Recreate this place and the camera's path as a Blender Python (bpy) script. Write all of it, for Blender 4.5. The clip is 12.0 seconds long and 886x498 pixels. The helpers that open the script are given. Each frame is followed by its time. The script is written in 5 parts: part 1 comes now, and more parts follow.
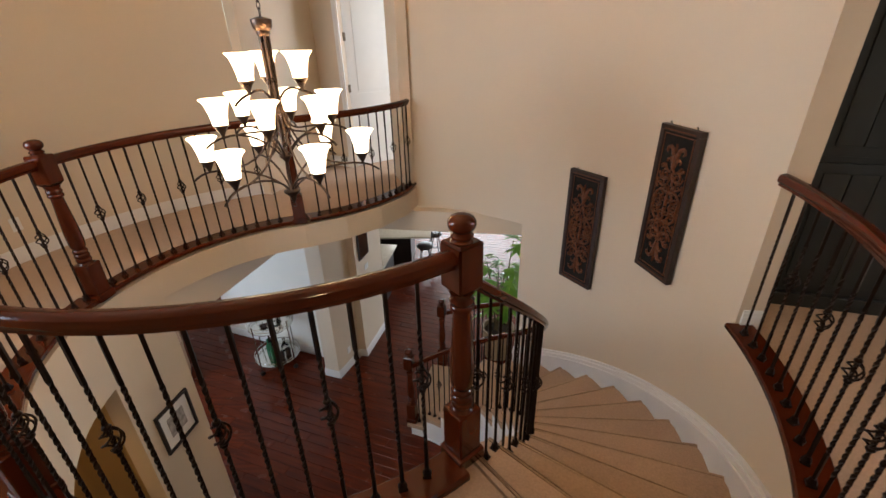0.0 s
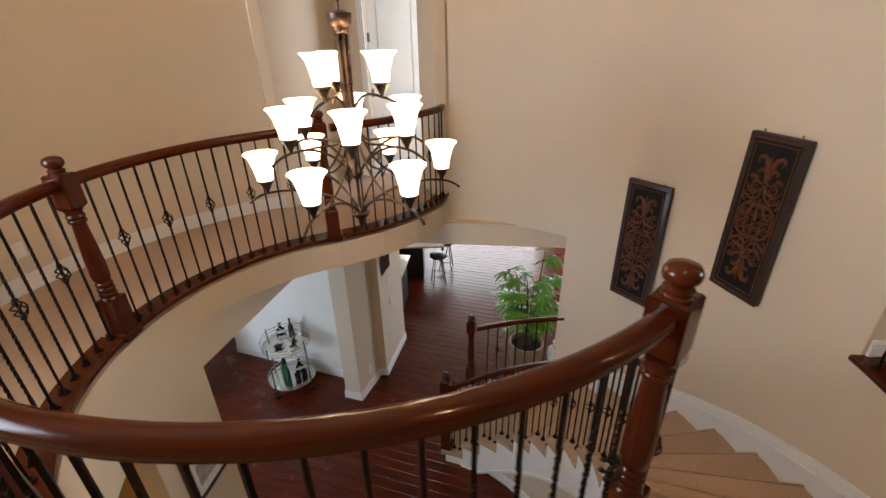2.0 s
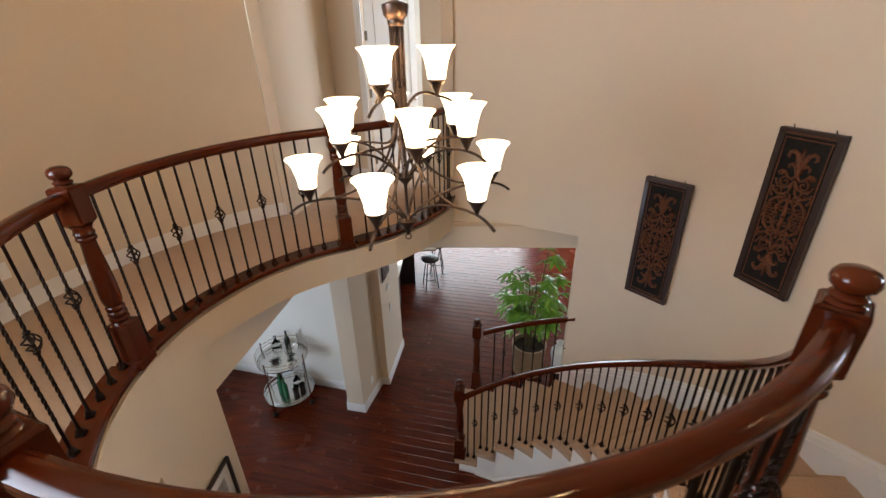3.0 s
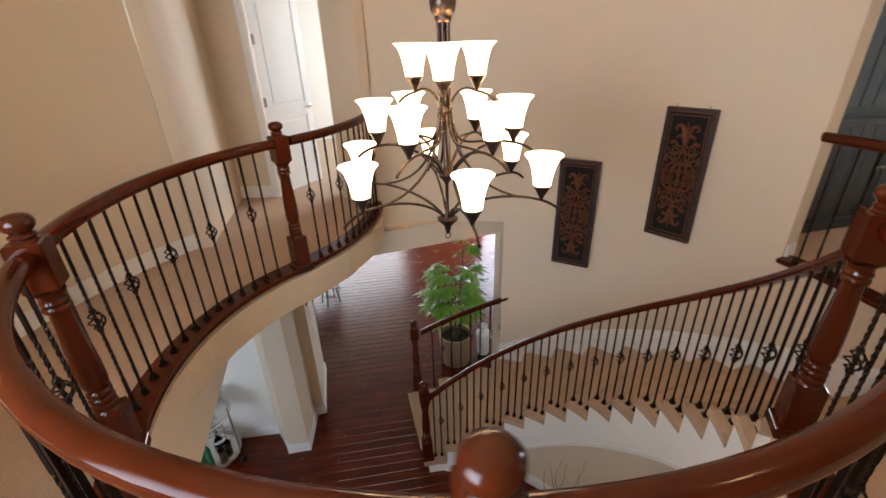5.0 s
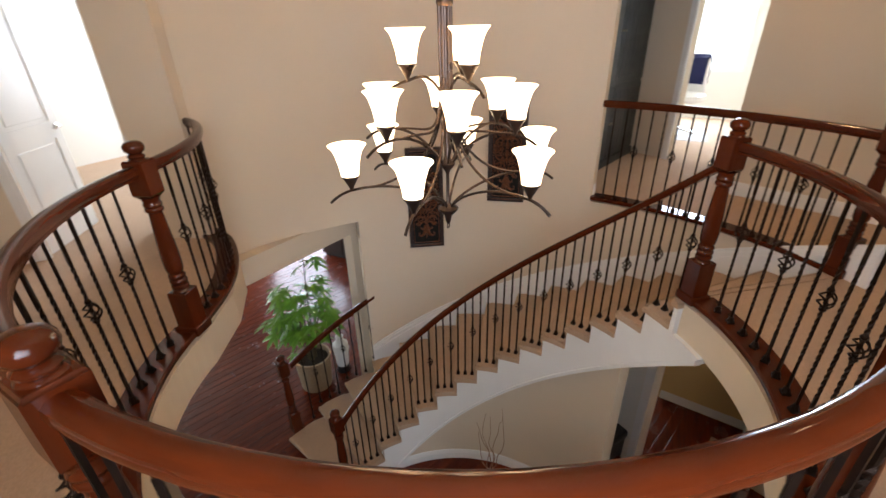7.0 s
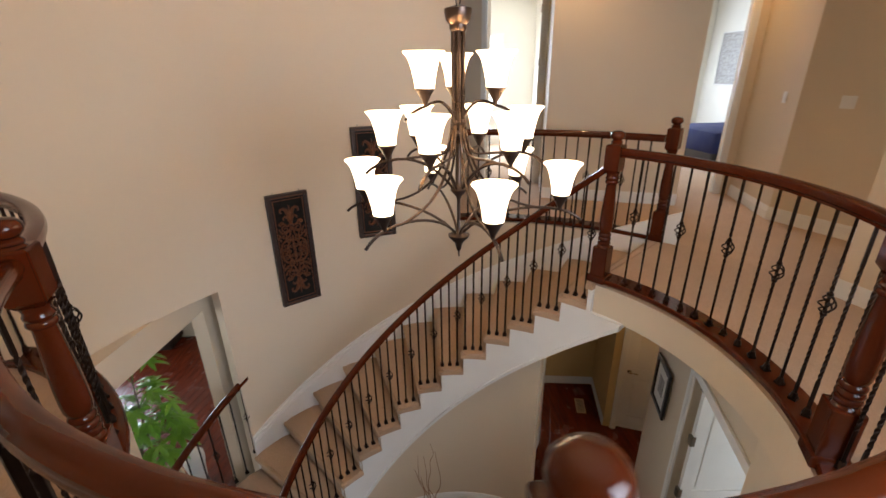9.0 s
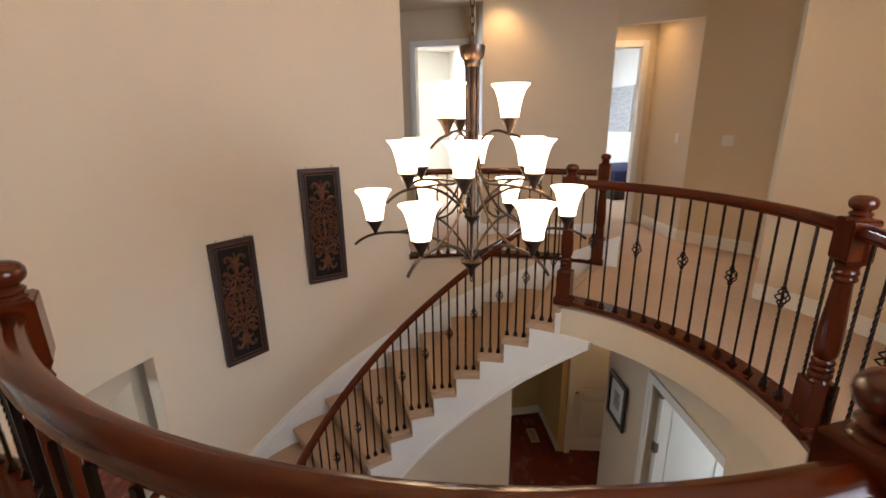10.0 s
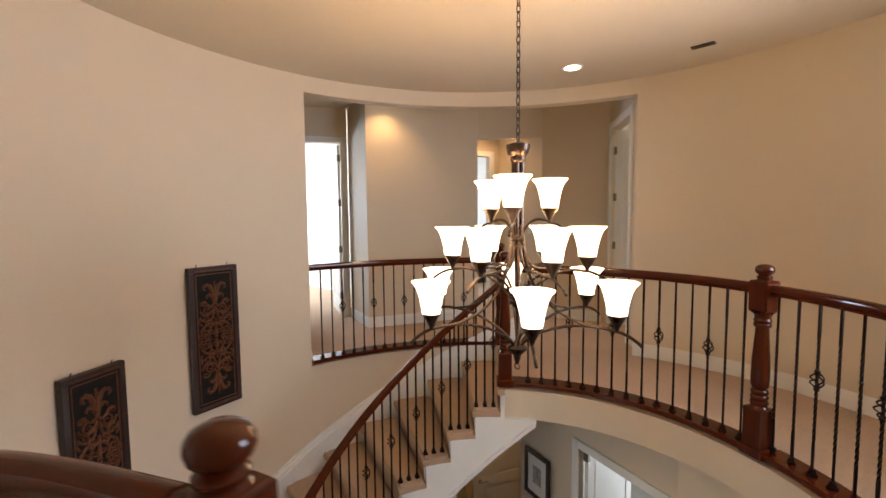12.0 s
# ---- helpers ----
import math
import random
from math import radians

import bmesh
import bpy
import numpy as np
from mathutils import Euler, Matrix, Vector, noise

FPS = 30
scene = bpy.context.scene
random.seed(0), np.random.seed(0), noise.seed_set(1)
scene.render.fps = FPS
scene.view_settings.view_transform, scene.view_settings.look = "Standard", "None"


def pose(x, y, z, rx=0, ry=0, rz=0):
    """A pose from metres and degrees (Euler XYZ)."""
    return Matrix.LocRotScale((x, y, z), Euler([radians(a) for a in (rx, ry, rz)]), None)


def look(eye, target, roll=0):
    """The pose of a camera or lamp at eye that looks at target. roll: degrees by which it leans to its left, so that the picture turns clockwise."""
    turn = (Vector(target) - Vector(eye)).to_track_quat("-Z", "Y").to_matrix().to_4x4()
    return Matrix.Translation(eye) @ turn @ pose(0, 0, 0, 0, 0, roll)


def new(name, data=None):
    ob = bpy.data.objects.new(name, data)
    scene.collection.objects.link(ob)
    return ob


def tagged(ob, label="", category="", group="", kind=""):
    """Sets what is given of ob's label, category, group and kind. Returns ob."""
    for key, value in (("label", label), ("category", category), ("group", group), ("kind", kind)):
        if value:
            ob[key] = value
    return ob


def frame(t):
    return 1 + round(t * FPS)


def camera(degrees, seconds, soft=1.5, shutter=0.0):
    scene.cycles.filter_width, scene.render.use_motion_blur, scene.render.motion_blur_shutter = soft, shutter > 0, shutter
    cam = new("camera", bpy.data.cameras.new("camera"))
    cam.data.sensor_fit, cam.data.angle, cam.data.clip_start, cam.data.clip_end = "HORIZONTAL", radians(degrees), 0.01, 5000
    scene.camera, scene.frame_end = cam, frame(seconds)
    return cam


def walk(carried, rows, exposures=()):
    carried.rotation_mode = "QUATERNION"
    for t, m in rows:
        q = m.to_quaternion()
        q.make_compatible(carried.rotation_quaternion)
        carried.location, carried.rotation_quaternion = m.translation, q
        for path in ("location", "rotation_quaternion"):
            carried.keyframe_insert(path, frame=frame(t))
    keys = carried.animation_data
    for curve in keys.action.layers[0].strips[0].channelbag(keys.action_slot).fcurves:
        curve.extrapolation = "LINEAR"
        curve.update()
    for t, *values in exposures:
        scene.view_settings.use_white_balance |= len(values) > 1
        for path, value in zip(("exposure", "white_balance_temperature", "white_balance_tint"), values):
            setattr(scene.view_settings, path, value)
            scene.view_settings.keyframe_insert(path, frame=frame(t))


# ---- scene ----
EXPOSURE, SHADE_GLOW, BULB_WATTS, UP_WATTS, CAN_WATTS, GALLERY_WATTS = 0.40, 3.6, 1.2, 14.5, 31.0, 35.0
cam = camera(91.5, 12.0, shutter=0.5)
PATH = [
    (0, (-0.105, 0.516, 4.749), (-0.145, 2.306, 3.859), -1.3),
    (0.5, (-0.209, 0.611, 4.753), (-0.236, 2.403, 3.865), -1.3),
    (1, (-0.342, 0.72, 4.755), (-0.357, 2.512, 3.866), -1.3),
    (1.5, (-0.489, 0.816, 4.745), (-0.497, 2.61, 3.861), -1.3),
    (2, (-0.698, 0.897, 4.737), (-0.671, 2.692, 3.855), -1.2),
    (2.5, (-0.895, 0.982, 4.722), (-0.812, 2.776, 3.842), -1.2),
    (4.5, (-1.85, 1.259, 4.706), (-1.247, 2.954, 3.832), -1.5),
    (5, (-2.075, 1.333, 4.696), (-1.243, 2.928, 3.823), -1.7),
    (5.5, (-2.369, 1.536, 4.683), (-1.29, 2.973, 3.804), -1.5),
    (6, (-2.602, 1.749, 4.691), (-1.309, 2.99, 3.804), -1.6),
    (6.5, (-2.792, 1.996, 4.686), (-1.328, 3.02, 3.787), -1.4),
    (7, (-2.93, 2.251, 4.661), (-1.327, 3.047, 3.767), -1.4),
    (7.5, (-3.016, 2.527, 4.649), (-1.296, 3.073, 3.788), -1.4),
    (7.7, (-3.039, 2.636, 4.65), (-1.283, 3.077, 3.801), -1.4),
    (9.5, (-3.045, 3.647, 4.56), (-1.2, 3.257, 3.892), -0.9),
    (10, (-2.971, 3.884, 4.524), (-1.147, 3.278, 3.969), -0.9),
    (10.5, (-2.841, 4.105, 4.519), (-1.079, 3.275, 4.066), -0.6),
    (11, (-2.666, 4.344, 4.512), (-1.004, 3.281, 4.18), -0.7),
    (11.5, (-2.524, 4.573, 4.504), (-0.97, 3.332, 4.29), -0.5),
    (12, (-2.316, 4.801, 4.506), (-0.894, 3.402, 4.362), -0.5),
]

walk(cam, [(t, look(eye, target, roll)) for t, eye, target, roll in PATH], [(0.0, EXPOSURE)])

# ---- light ----
world = bpy.data.worlds.new("world")
scene.world = world
world.use_nodes = True
sky = world.node_tree.nodes.new("ShaderNodeTexSky")
sky.sky_type, sky.sun_disc, sky.sun_elevation, sky.sun_rotation = "NISHITA", False, radians(40), radians(150)
world.node_tree.links.new(sky.outputs["Color"], world.node_tree.nodes["Background"].inputs["Color"])
world.node_tree.nodes["Background"].inputs["Strength"].default_value = 0.12


def daylight_lamp(name, eye, target, w, h, watts, colour, spread=180):
    """Area lamp that stands for daylight; some rooms have no window behind it."""
    lamp = bpy.data.lights.new(name, "AREA")
    lamp.shape, lamp.size, lamp.size_y, lamp.energy, lamp.color = "RECTANGLE", w, h, watts, colour
    lamp.spread = radians(spread)
    ob = new(name, lamp)
    ob.matrix_world = look(eye, target)
    return ob


DAY = (0.84, 0.92, 1.0)
COOL = (0.74, 0.83, 1.0)
WARM = (1.0, 0.60, 0.27)
daylight_lamp("kitchen_daylight", (0.6, 12.6, 1.6), (0.2, 6, 0.3), 3.4, 2.0, 90, DAY)
daylight_lamp("patio_door_daylight", (4.50, 9.85, 1.15), (1.5, 8.0, 0.2), 1.9, 2.0, 120, COOL)
# assumed window; placed so its light misses the wall under the stair
daylight_lamp("dining_daylight", (-5.15, 3.50, 1.50), (-3.3, 6.5, 1.5), 1.8, 1.4, 75, (0.56, 0.72, 1.0))
daylight_lamp("entry_daylight", (-1.25, -0.70, 1.5), (-0.7, 1, 1.2), 0.7, 1.4, 15, DAY)
daylight_lamp("guest_room_daylight", (7.1, 1.95, 4.65), (3.0, 1.9, 4.2), 1.8, 1.4, 190, (0.68, 0.80, 1.0))
# bedroom, landing room and study lamps are added, with no window built for them
daylight_lamp("bedroom_daylight", (6.45, -1.4, 4.6), (3.5, -1.9, 4.0), 1.5, 1.4, 115, (0.68, 0.80, 1.0))
daylight_lamp("landing_room_daylight", (0.4, -2.7, 4.6), (0.2, -1.2, 4.2), 1.5, 1.4, 70, DAY)
# unseen source, added to cool the stair wall
daylight_lamp("added_gallery_daylight", (-3.50, 1.76, 4.75), (1.0, 4.0, 4.4), 1.5, 1.35, GALLERY_WATTS, (0.72, 0.81, 1.0), 115)
daylight_lamp("study_daylight", (3.9, 2.3, 1.5), (2.4, 1.8, 0.8), 0.8, 1.4, 14, DAY)
daylight_lamp("corner_room_daylight", (2.1, 8.2, 4.6), (-1.2, 7.6, 4.0), 1.8, 1.4, 105, COOL)

# ---- materials ----


def material(name, colour, rough=0.6, metal=0.0, grain=(), stain=0.0, stain_size=1.5, bump=0.0, bump_size=200.0, coat=0.0, spread=0.0, sheen=0.0, specular=0.5):
    """A procedural surface. grain: (colour, scale xyz, amount); stain: broad variation; spread: change from piece to piece."""
    m = bpy.data.materials.new(name)
    m.use_nodes = True
    nt = m.node_tree
    b = nt.nodes["Principled BSDF"]
    b.inputs["Roughness"].default_value, b.inputs["Metallic"].default_value = rough, metal
    b.inputs["Coat Weight"].default_value = coat
    b.inputs["Specular IOR Level"].default_value = specular
    b.inputs["Coat Roughness"].default_value = 0.12
    b.inputs["Sheen Weight"].default_value = sheen
    co = nt.nodes.new("ShaderNodeTexCoord").outputs["Object"]
    rgb = nt.nodes.new("ShaderNodeRGB")
    rgb.outputs[0].default_value = (*colour, 1)
    out = rgb.outputs[0]

    def mixed(a, b2, f, mode="MIX"):
        n = nt.nodes.new("ShaderNodeMix")
        n.data_type, n.blend_type = "RGBA", mode
        for sock, v in ((n.inputs[0], f), (n.inputs[6], a), (n.inputs[7], b2)):
            if hasattr(v, "links"):
                nt.links.new(v, sock)
            else:
                sock.default_value = v if isinstance(v, float) else (*v, 1)
        return n.outputs[2]

    def cloud(scale, detail=4.0, stretch=None, offset=None):
        n = nt.nodes.new("ShaderNodeTexNoise")
        n.inputs["Scale"].default_value, n.inputs["Detail"].default_value = scale, detail
        src = co
        if stretch or offset:
            mp = nt.nodes.new("ShaderNodeMapping")
            mp.inputs["Scale"].default_value = stretch or (1, 1, 1)
            nt.links.new(co, mp.inputs["Vector"])
            if offset:
                nt.links.new(offset, mp.inputs["Location"])
            src = mp.outputs[0]
        nt.links.new(src, n.inputs["Vector"])
        return n.outputs[0]

    def stretch_range(sock, lo, hi):
        n = nt.nodes.new("ShaderNodeMapRange")
        n.inputs["From Min"].default_value, n.inputs["From Max"].default_value = lo, hi
        nt.links.new(sock, n.inputs[0])
        return n.outputs[0]

    rnd = nt.nodes.new("ShaderNodeObjectInfo").outputs["Random"] if spread or grain else None
    if grain:
        c2, sc, amount = grain
        off = nt.nodes.new("ShaderNodeMath")
        off.operation = "MULTIPLY"
        off.inputs[1].default_value = 37.0
        nt.links.new(rnd, off.inputs[0])
        g = stretch_range(cloud(1.0, 6.0, sc, off.outputs[0]), 0.35, 0.68)
        mul = nt.nodes.new("ShaderNodeMath")
        mul.operation = "MULTIPLY"
        mul.inputs[1].default_value = amount
        nt.links.new(g, mul.inputs[0])
        out = mixed(out, c2, mul.outputs[0])
    if spread:
        hsv = nt.nodes.new("ShaderNodeHueSaturation")
        val = nt.nodes.new("ShaderNodeMapRange")
        val.inputs["To Min"].default_value, val.inputs["To Max"].default_value = 1 - spread, 1 + spread
        nt.links.new(rnd, val.inputs[0])
        nt.links.new(val.outputs[0], hsv.inputs["Value"])
        nt.links.new(out, hsv.inputs["Color"])
        out = hsv.outputs[0]
    if stain:
        st = stretch_range(cloud(stain_size, 5.0), 0.3, 0.7)
        val = nt.nodes.new("ShaderNodeMapRange")
        val.inputs["To Min"].default_value, val.inputs["To Max"].default_value = 1 - stain, 1 + stain
        nt.links.new(st, val.inputs[0])
        hsv = nt.nodes.new("ShaderNodeHueSaturation")
        nt.links.new(val.outputs[0], hsv.inputs["Value"])
        nt.links.new(out, hsv.inputs["Color"])
        out = hsv.outputs[0]
        rr = nt.nodes.new("ShaderNodeMapRange")
        rr.inputs["To Min"].default_value, rr.inputs["To Max"].default_value = max(rough - stain, 0.03), min(rough + stain, 1.0)
        nt.links.new(st, rr.inputs[0])
        nt.links.new(rr.outputs[0], b.inputs["Roughness"])
    nt.links.new(out, b.inputs["Base Color"])
    if bump:
        bp = nt.nodes.new("ShaderNodeBump")
        bp.inputs["Strength"].default_value, bp.inputs["Distance"].default_value = bump, 0.004
        nt.links.new(cloud(bump_size, 3.0), bp.inputs["Height"])
        nt.links.new(bp.outputs[0], b.inputs["Normal"])
    return m


paint = material("cream_wall_paint", (0.66, 0.55, 0.41), 0.75, stain=0.03, stain_size=0.7, bump=0.12, bump_size=90)
gold_paint = material("gold_wall_paint", (0.60, 0.43, 0.20), 0.75, stain=0.03, stain_size=0.7, bump=0.12, bump_size=90)
room_paint = material("pale_room_paint", (0.75, 0.72, 0.64), 0.8, stain=0.03, bump=0.1, bump_size=90)
ceiling_paint = material("ceiling_paint", (0.68, 0.60, 0.48), 0.85, stain=0.02, bump=0.2, bump_size=60)
white_paint = material("white_trim_paint", (0.78, 0.77, 0.74), 0.4, stain=0.03, stain_size=3)
carpet = material("beige_carpet", (0.48, 0.322, 0.208), 0.95, spread=0.06, grain=((0.34, 0.23, 0.145), (90, 90, 90), 0.6), stain=0.06, stain_size=2.5, bump=0.8, bump_size=320, sheen=0.1)
# paler carpet colour that paints in the grazing sheen of the nosings
sheen_carpet = material("nosing_sheen_carpet", (0.50, 0.35, 0.22), 0.95, spread=0.06, grain=((0.34, 0.22, 0.13), (90, 90, 90), 0.6), stain=0.08, stain_size=4, bump=0.8, bump_size=320, sheen=0.1)
cherry = material("cherry_wood", (0.080, 0.0130, 0.0030), 0.14, grain=((0.040, 0.0075, 0.0025), (11, 11, 1.8), 0.8), stain=0.05, stain_size=5, specular=0.32)
cherry_rail = material("cherry_rail_wood", (0.074, 0.0122, 0.0027), 0.12, grain=((0.045, 0.008, 0.0025), (6, 6, 60), 0.7), stain=0.06, stain_size=5, specular=0.27)
plank_wood = material("dark_floor_wood", (0.118, 0.0195, 0.0062), 0.24, grain=((0.045, 0.008, 0.004), (2.0, 26, 1), 0.8), spread=0.15, stain=0.06, stain_size=4, bump=0.25, bump_size=14, specular=0.30)
gap_wood = material("floor_joint", (0.012, 0.006, 0.004), 0.7)
iron = material("black_iron", (0.020, 0.011, 0.007), 0.48, 0.85, stain=0.08, stain_size=30)
bronze = material("oil_rubbed_bronze", (0.062, 0.042, 0.033), 0.34, 0.85, stain=0.12, stain_size=18)
black_panel = material("black_painted_panel", (0.006, 0.0065, 0.006), 0.75, specular=0.25, grain=((0.018, 0.012, 0.009), (30, 30, 30), 0.5), stain=0.1, stain_size=20)
relief_gold = material("aged_copper_relief", (0.17, 0.052, 0.017), 0.5, 0.35, grain=((0.06, 0.025, 0.012), (55, 55, 55), 0.8), bump=0.4, bump_size=120)
panel_edge = material("brown_panel_frame", (0.032, 0.012, 0.007), 0.5, grain=((0.012, 0.006, 0.004), (20, 20, 20), 0.7), coat=0.2)
steel = material("hinge_metal", (0.20, 0.17, 0.13), 0.35, 0.9)
chrome = material("silver_metal", (0.62, 0.60, 0.56), 0.18, 1.0, stain=0.05, stain_size=20)
armoire_paint = material("dark_green_black_wood", (0.013, 0.017, 0.016), 0.45, grain=((0.008, 0.010, 0.009), (14, 14, 2), 0.7), stain=0.08, stain_size=4)
stone_top = material("pale_stone_counter", (0.62, 0.58, 0.50), 0.18, grain=((0.45, 0.40, 0.33), (25, 25, 25), 0.5))
dark_cabinet = material("espresso_cabinet", (0.02, 0.012, 0.009), 0.35, grain=((0.008, 0.005, 0.004), (10, 10, 2), 0.7))
leaf_green = material("leaf_green", (0.11, 0.30, 0.025), 0.36, grain=((0.22, 0.44, 0.045), (7, 7, 7), 0.7), stain=0.12, stain_size=9)
stem_brown = material("plant_stem", (0.13, 0.10, 0.05), 0.8, grain=((0.06, 0.045, 0.02), (30, 30, 5), 0.7))
basket_weave = material("woven_planter", (0.42, 0.31, 0.19), 0.7, grain=((0.20, 0.13, 0.07), (60, 60, 90), 0.8), bump=0.6, bump_size=120)
soil = material("potting_soil", (0.03, 0.022, 0.015), 0.95, bump=0.8, bump_size=60)
picture_mat = material("white_picture_mat", (0.75, 0.74, 0.70), 0.7)
print_grey = material("grey_print", (0.45, 0.43, 0.40), 0.6, grain=((0.16, 0.15, 0.14), (24, 24, 24), 0.8))
black_wood = material("black_wood", (0.015, 0.012, 0.011), 0.35)
blue_cloth = material("navy_cloth", (0.012, 0.016, 0.075), 0.85, stain=0.1, stain_size=6)
twig = material("dry_twig", (0.26, 0.13, 0.07), 0.8)
ceramic = material("grey_ceramic", (0.30, 0.26, 0.22), 0.35, stain=0.1, stain_size=12)
bottle_glass = material("dark_bottle_glass", (0.012, 0.016, 0.010), 0.08)
green_glass = material("green_bottle_glass", (0.02, 0.12, 0.05), 0.08)


def glass_material(name, rough=0.02):
    m = material(name, (1, 1, 1), rough)
    b = m.node_tree.nodes["Principled BSDF"]
    b.inputs["Transmission Weight"].default_value = 1.0
    b.inputs["IOR"].default_value = 1.45
    return m


clear_glass = glass_material("clear_glass")


def glow_material(name, colour, strength):
    m = material(name, colour, 0.5)
    b = m.node_tree.nodes["Principled BSDF"]
    b.inputs["Emission Color"].default_value = (*colour, 1)
    b.inputs["Emission Strength"].default_value = strength
    return m


shade_glass = glow_material("lit_frosted_glass", (1.0, 0.80, 0.55), SHADE_GLOW)
can_glow = glow_material("lit_lamp_lens", (1.0, 0.85, 0.62), 8.0)
# emissive pane colour in place of the outdoors
outdoor_glow = glow_material("glowing_daylight_pane", (0.9, 0.96, 1.0), 2.2)

# ---- mesh helpers ----


def part(name, bm, mat, parent=None, label=""):
    """Links a bmesh as one mesh object, under parent where given."""
    me = bpy.data.meshes.new(name)
    bmesh.ops.recalc_face_normals(bm, faces=bm.faces)
    bm.to_mesh(me)
    bm.free()
    me.materials.append(mat)
    ob = new(name, me)
    ob.parent = parent
    return tagged(ob, label)


def rounded(ob, by_angle=35):
    """Smooth shading, with the sharp edges kept sharp."""
    me = ob.data
    me.shade_smooth()
    me.set_sharp_from_angle(angle=radians(by_angle))
    return ob


def thing(name, at=(0, 0, 0), rz=0, label="", category="", group="", kind=""):
    ob = new(name)
    ob.matrix_world = pose(*at, 0, 0, rz)
    ob.empty_display_size = 0.1
    return tagged(ob, label, category, group, kind)


def box(x0, x1, y0, y1, z0, z1, bevel=0.0, bm=None):
    bm2 = bmesh.new()
    bmesh.ops.create_cube(bm2, size=1, matrix=Matrix.LocRotScale(((x0 + x1) / 2, (y0 + y1) / 2, (z0 + z1) / 2), None, (x1 - x0, y1 - y0, z1 - z0)))
    if bevel:
        bmesh.ops.bevel(bm2, geom=bm2.edges[:], offset=bevel, segments=2, affect="EDGES", profile=0.5)
    return merged(bm, bm2)


def merged(bm, extra, m=None):
    """Adds the mesh extra, moved by m, to bm."""
    if m is not None:
        bmesh.ops.transform(extra, matrix=m, verts=extra.verts)
    if bm is None:
        return extra
    me = bpy.data.meshes.new("scratch")
    extra.to_mesh(me)
    extra.free()
    bm.from_mesh(me)
    bpy.data.meshes.remove(me)
    return bm


def prism(points, z0, z1, bm=None):
    """An upright block on a polygon."""
    bm = bm or bmesh.new()
    lo = [bm.verts.new((x, y, z0)) for x, y in points]
    hi = [bm.verts.new((x, y, z1)) for x, y in points]
    n = len(points)
    bm.faces.new(hi)
    bm.faces.new(lo[::-1])
    for i in range(n):
        bm.faces.new((lo[i], lo[(i + 1) % n], hi[(i + 1) % n], hi[i]))
    return bm


def lathe(profile, n=24, bm=None, m=None):
    """profile: (radius, z) from the bottom up."""
    b = bmesh.new()
    rings = []
    for r, z in profile:
        rings.append([b.verts.new((r * math.cos(2 * math.pi * k / n), r * math.sin(2 * math.pi * k / n), z)) for k in range(n)])
    for a, c in zip(rings, rings[1:]):
        for k in range(n):
            b.faces.new((a[k], a[(k + 1) % n], c[(k + 1) % n], c[k]))
    b.faces.new(rings[0][::-1])
    b.faces.new(rings[-1])
    return merged(bm, b, m)


def tube(points, radius, n=8, bm=None, taper=None):
    """A round bar along points."""
    b = bmesh.new()
    pts = [Vector(p) for p in points]
    up = Vector((0.13, 0.21, 1)).normalized()
    rings = []
    for i, p in enumerate(pts):
        d = (pts[min(i + 1, len(pts) - 1)] - pts[max(i - 1, 0)]).normalized()
        s1 = d.cross(up)
        s1 = s1.normalized() if s1.length > 1e-4 else d.orthogonal().normalized()
        s2 = s1.cross(d)
        r = radius * (1 + ((taper - 1) * i / (len(pts) - 1) if taper else 0))
        rings.append([b.verts.new(p + r * (math.cos(2 * math.pi * k / n) * s1 + math.sin(2 * math.pi * k / n) * s2)) for k in range(n)])
    for a, c in zip(rings, rings[1:]):
        for k in range(n):
            b.faces.new((a[k], a[(k + 1) % n], c[(k + 1) % n], c[k]))
    b.faces.new(rings[0][::-1])
    b.faces.new(rings[-1])
    return merged(bm, b)


def sweep(profile, path, bm=None):
    """A closed profile (side, up) carried along a path of 3D points, kept upright; side is to the right of the way."""
    b = bmesh.new()
    pts = [Vector(p) for p in path]
    rings = []
    for i, p in enumerate(pts):
        d = pts[min(i + 1, len(pts) - 1)] - pts[max(i - 1, 0)]
        side = Vector((d.y, -d.x, 0)).normalized()
        rings.append([b.verts.new(p + side * u + Vector((0, 0, v))) for u, v in profile])
    n = len(profile)
    for a, c in zip(rings, rings[1:]):
        for k in range(n):
            b.faces.new((a[k], a[(k + 1) % n], c[(k + 1) % n], c[k]))
    b.faces.new(rings[0][::-1])
    b.faces.new(rings[-1])
    return merged(bm, b)


def bezier(a, b, c, d, n=12):
    a, b, c, d = (Vector(v) for v in (a, b, c, d))
    return [a * (1 - t) ** 3 + b * 3 * t * (1 - t) ** 2 + c * 3 * t * t * (1 - t) + d * t ** 3 for t in (k / n for k in range(n + 1))]


def spline(points, n=6):
    """A smooth line through the points."""
    p = [Vector(q) for q in points]
    p = [2 * p[0] - p[1]] + p + [2 * p[-1] - p[-2]]
    out = []
    for i in range(1, len(p) - 2):
        for k in range(n):
            t = k / n
            out.append(0.5 * (2 * p[i] + (p[i + 1] - p[i - 1]) * t + (2 * p[i - 1] - 5 * p[i] + 4 * p[i + 1] - p[i + 2]) * t * t
                              + (3 * p[i] - p[i - 1] - 3 * p[i + 1] + p[i + 2]) * t ** 3))
    return out + [p[-2]]


# ---- plan ----
LOW, UP, SOFFIT, CEIL = 0.0, 3.05, 2.77, 5.89
V = (-1.10, 3.09)      # middle of the open well
W = (-1.12, 3.02)      # middle of the round wall
R_RAIL, R_WALL = 1.613, 2.80
A_STAIR0, A_TOP = 73.4, -48.85
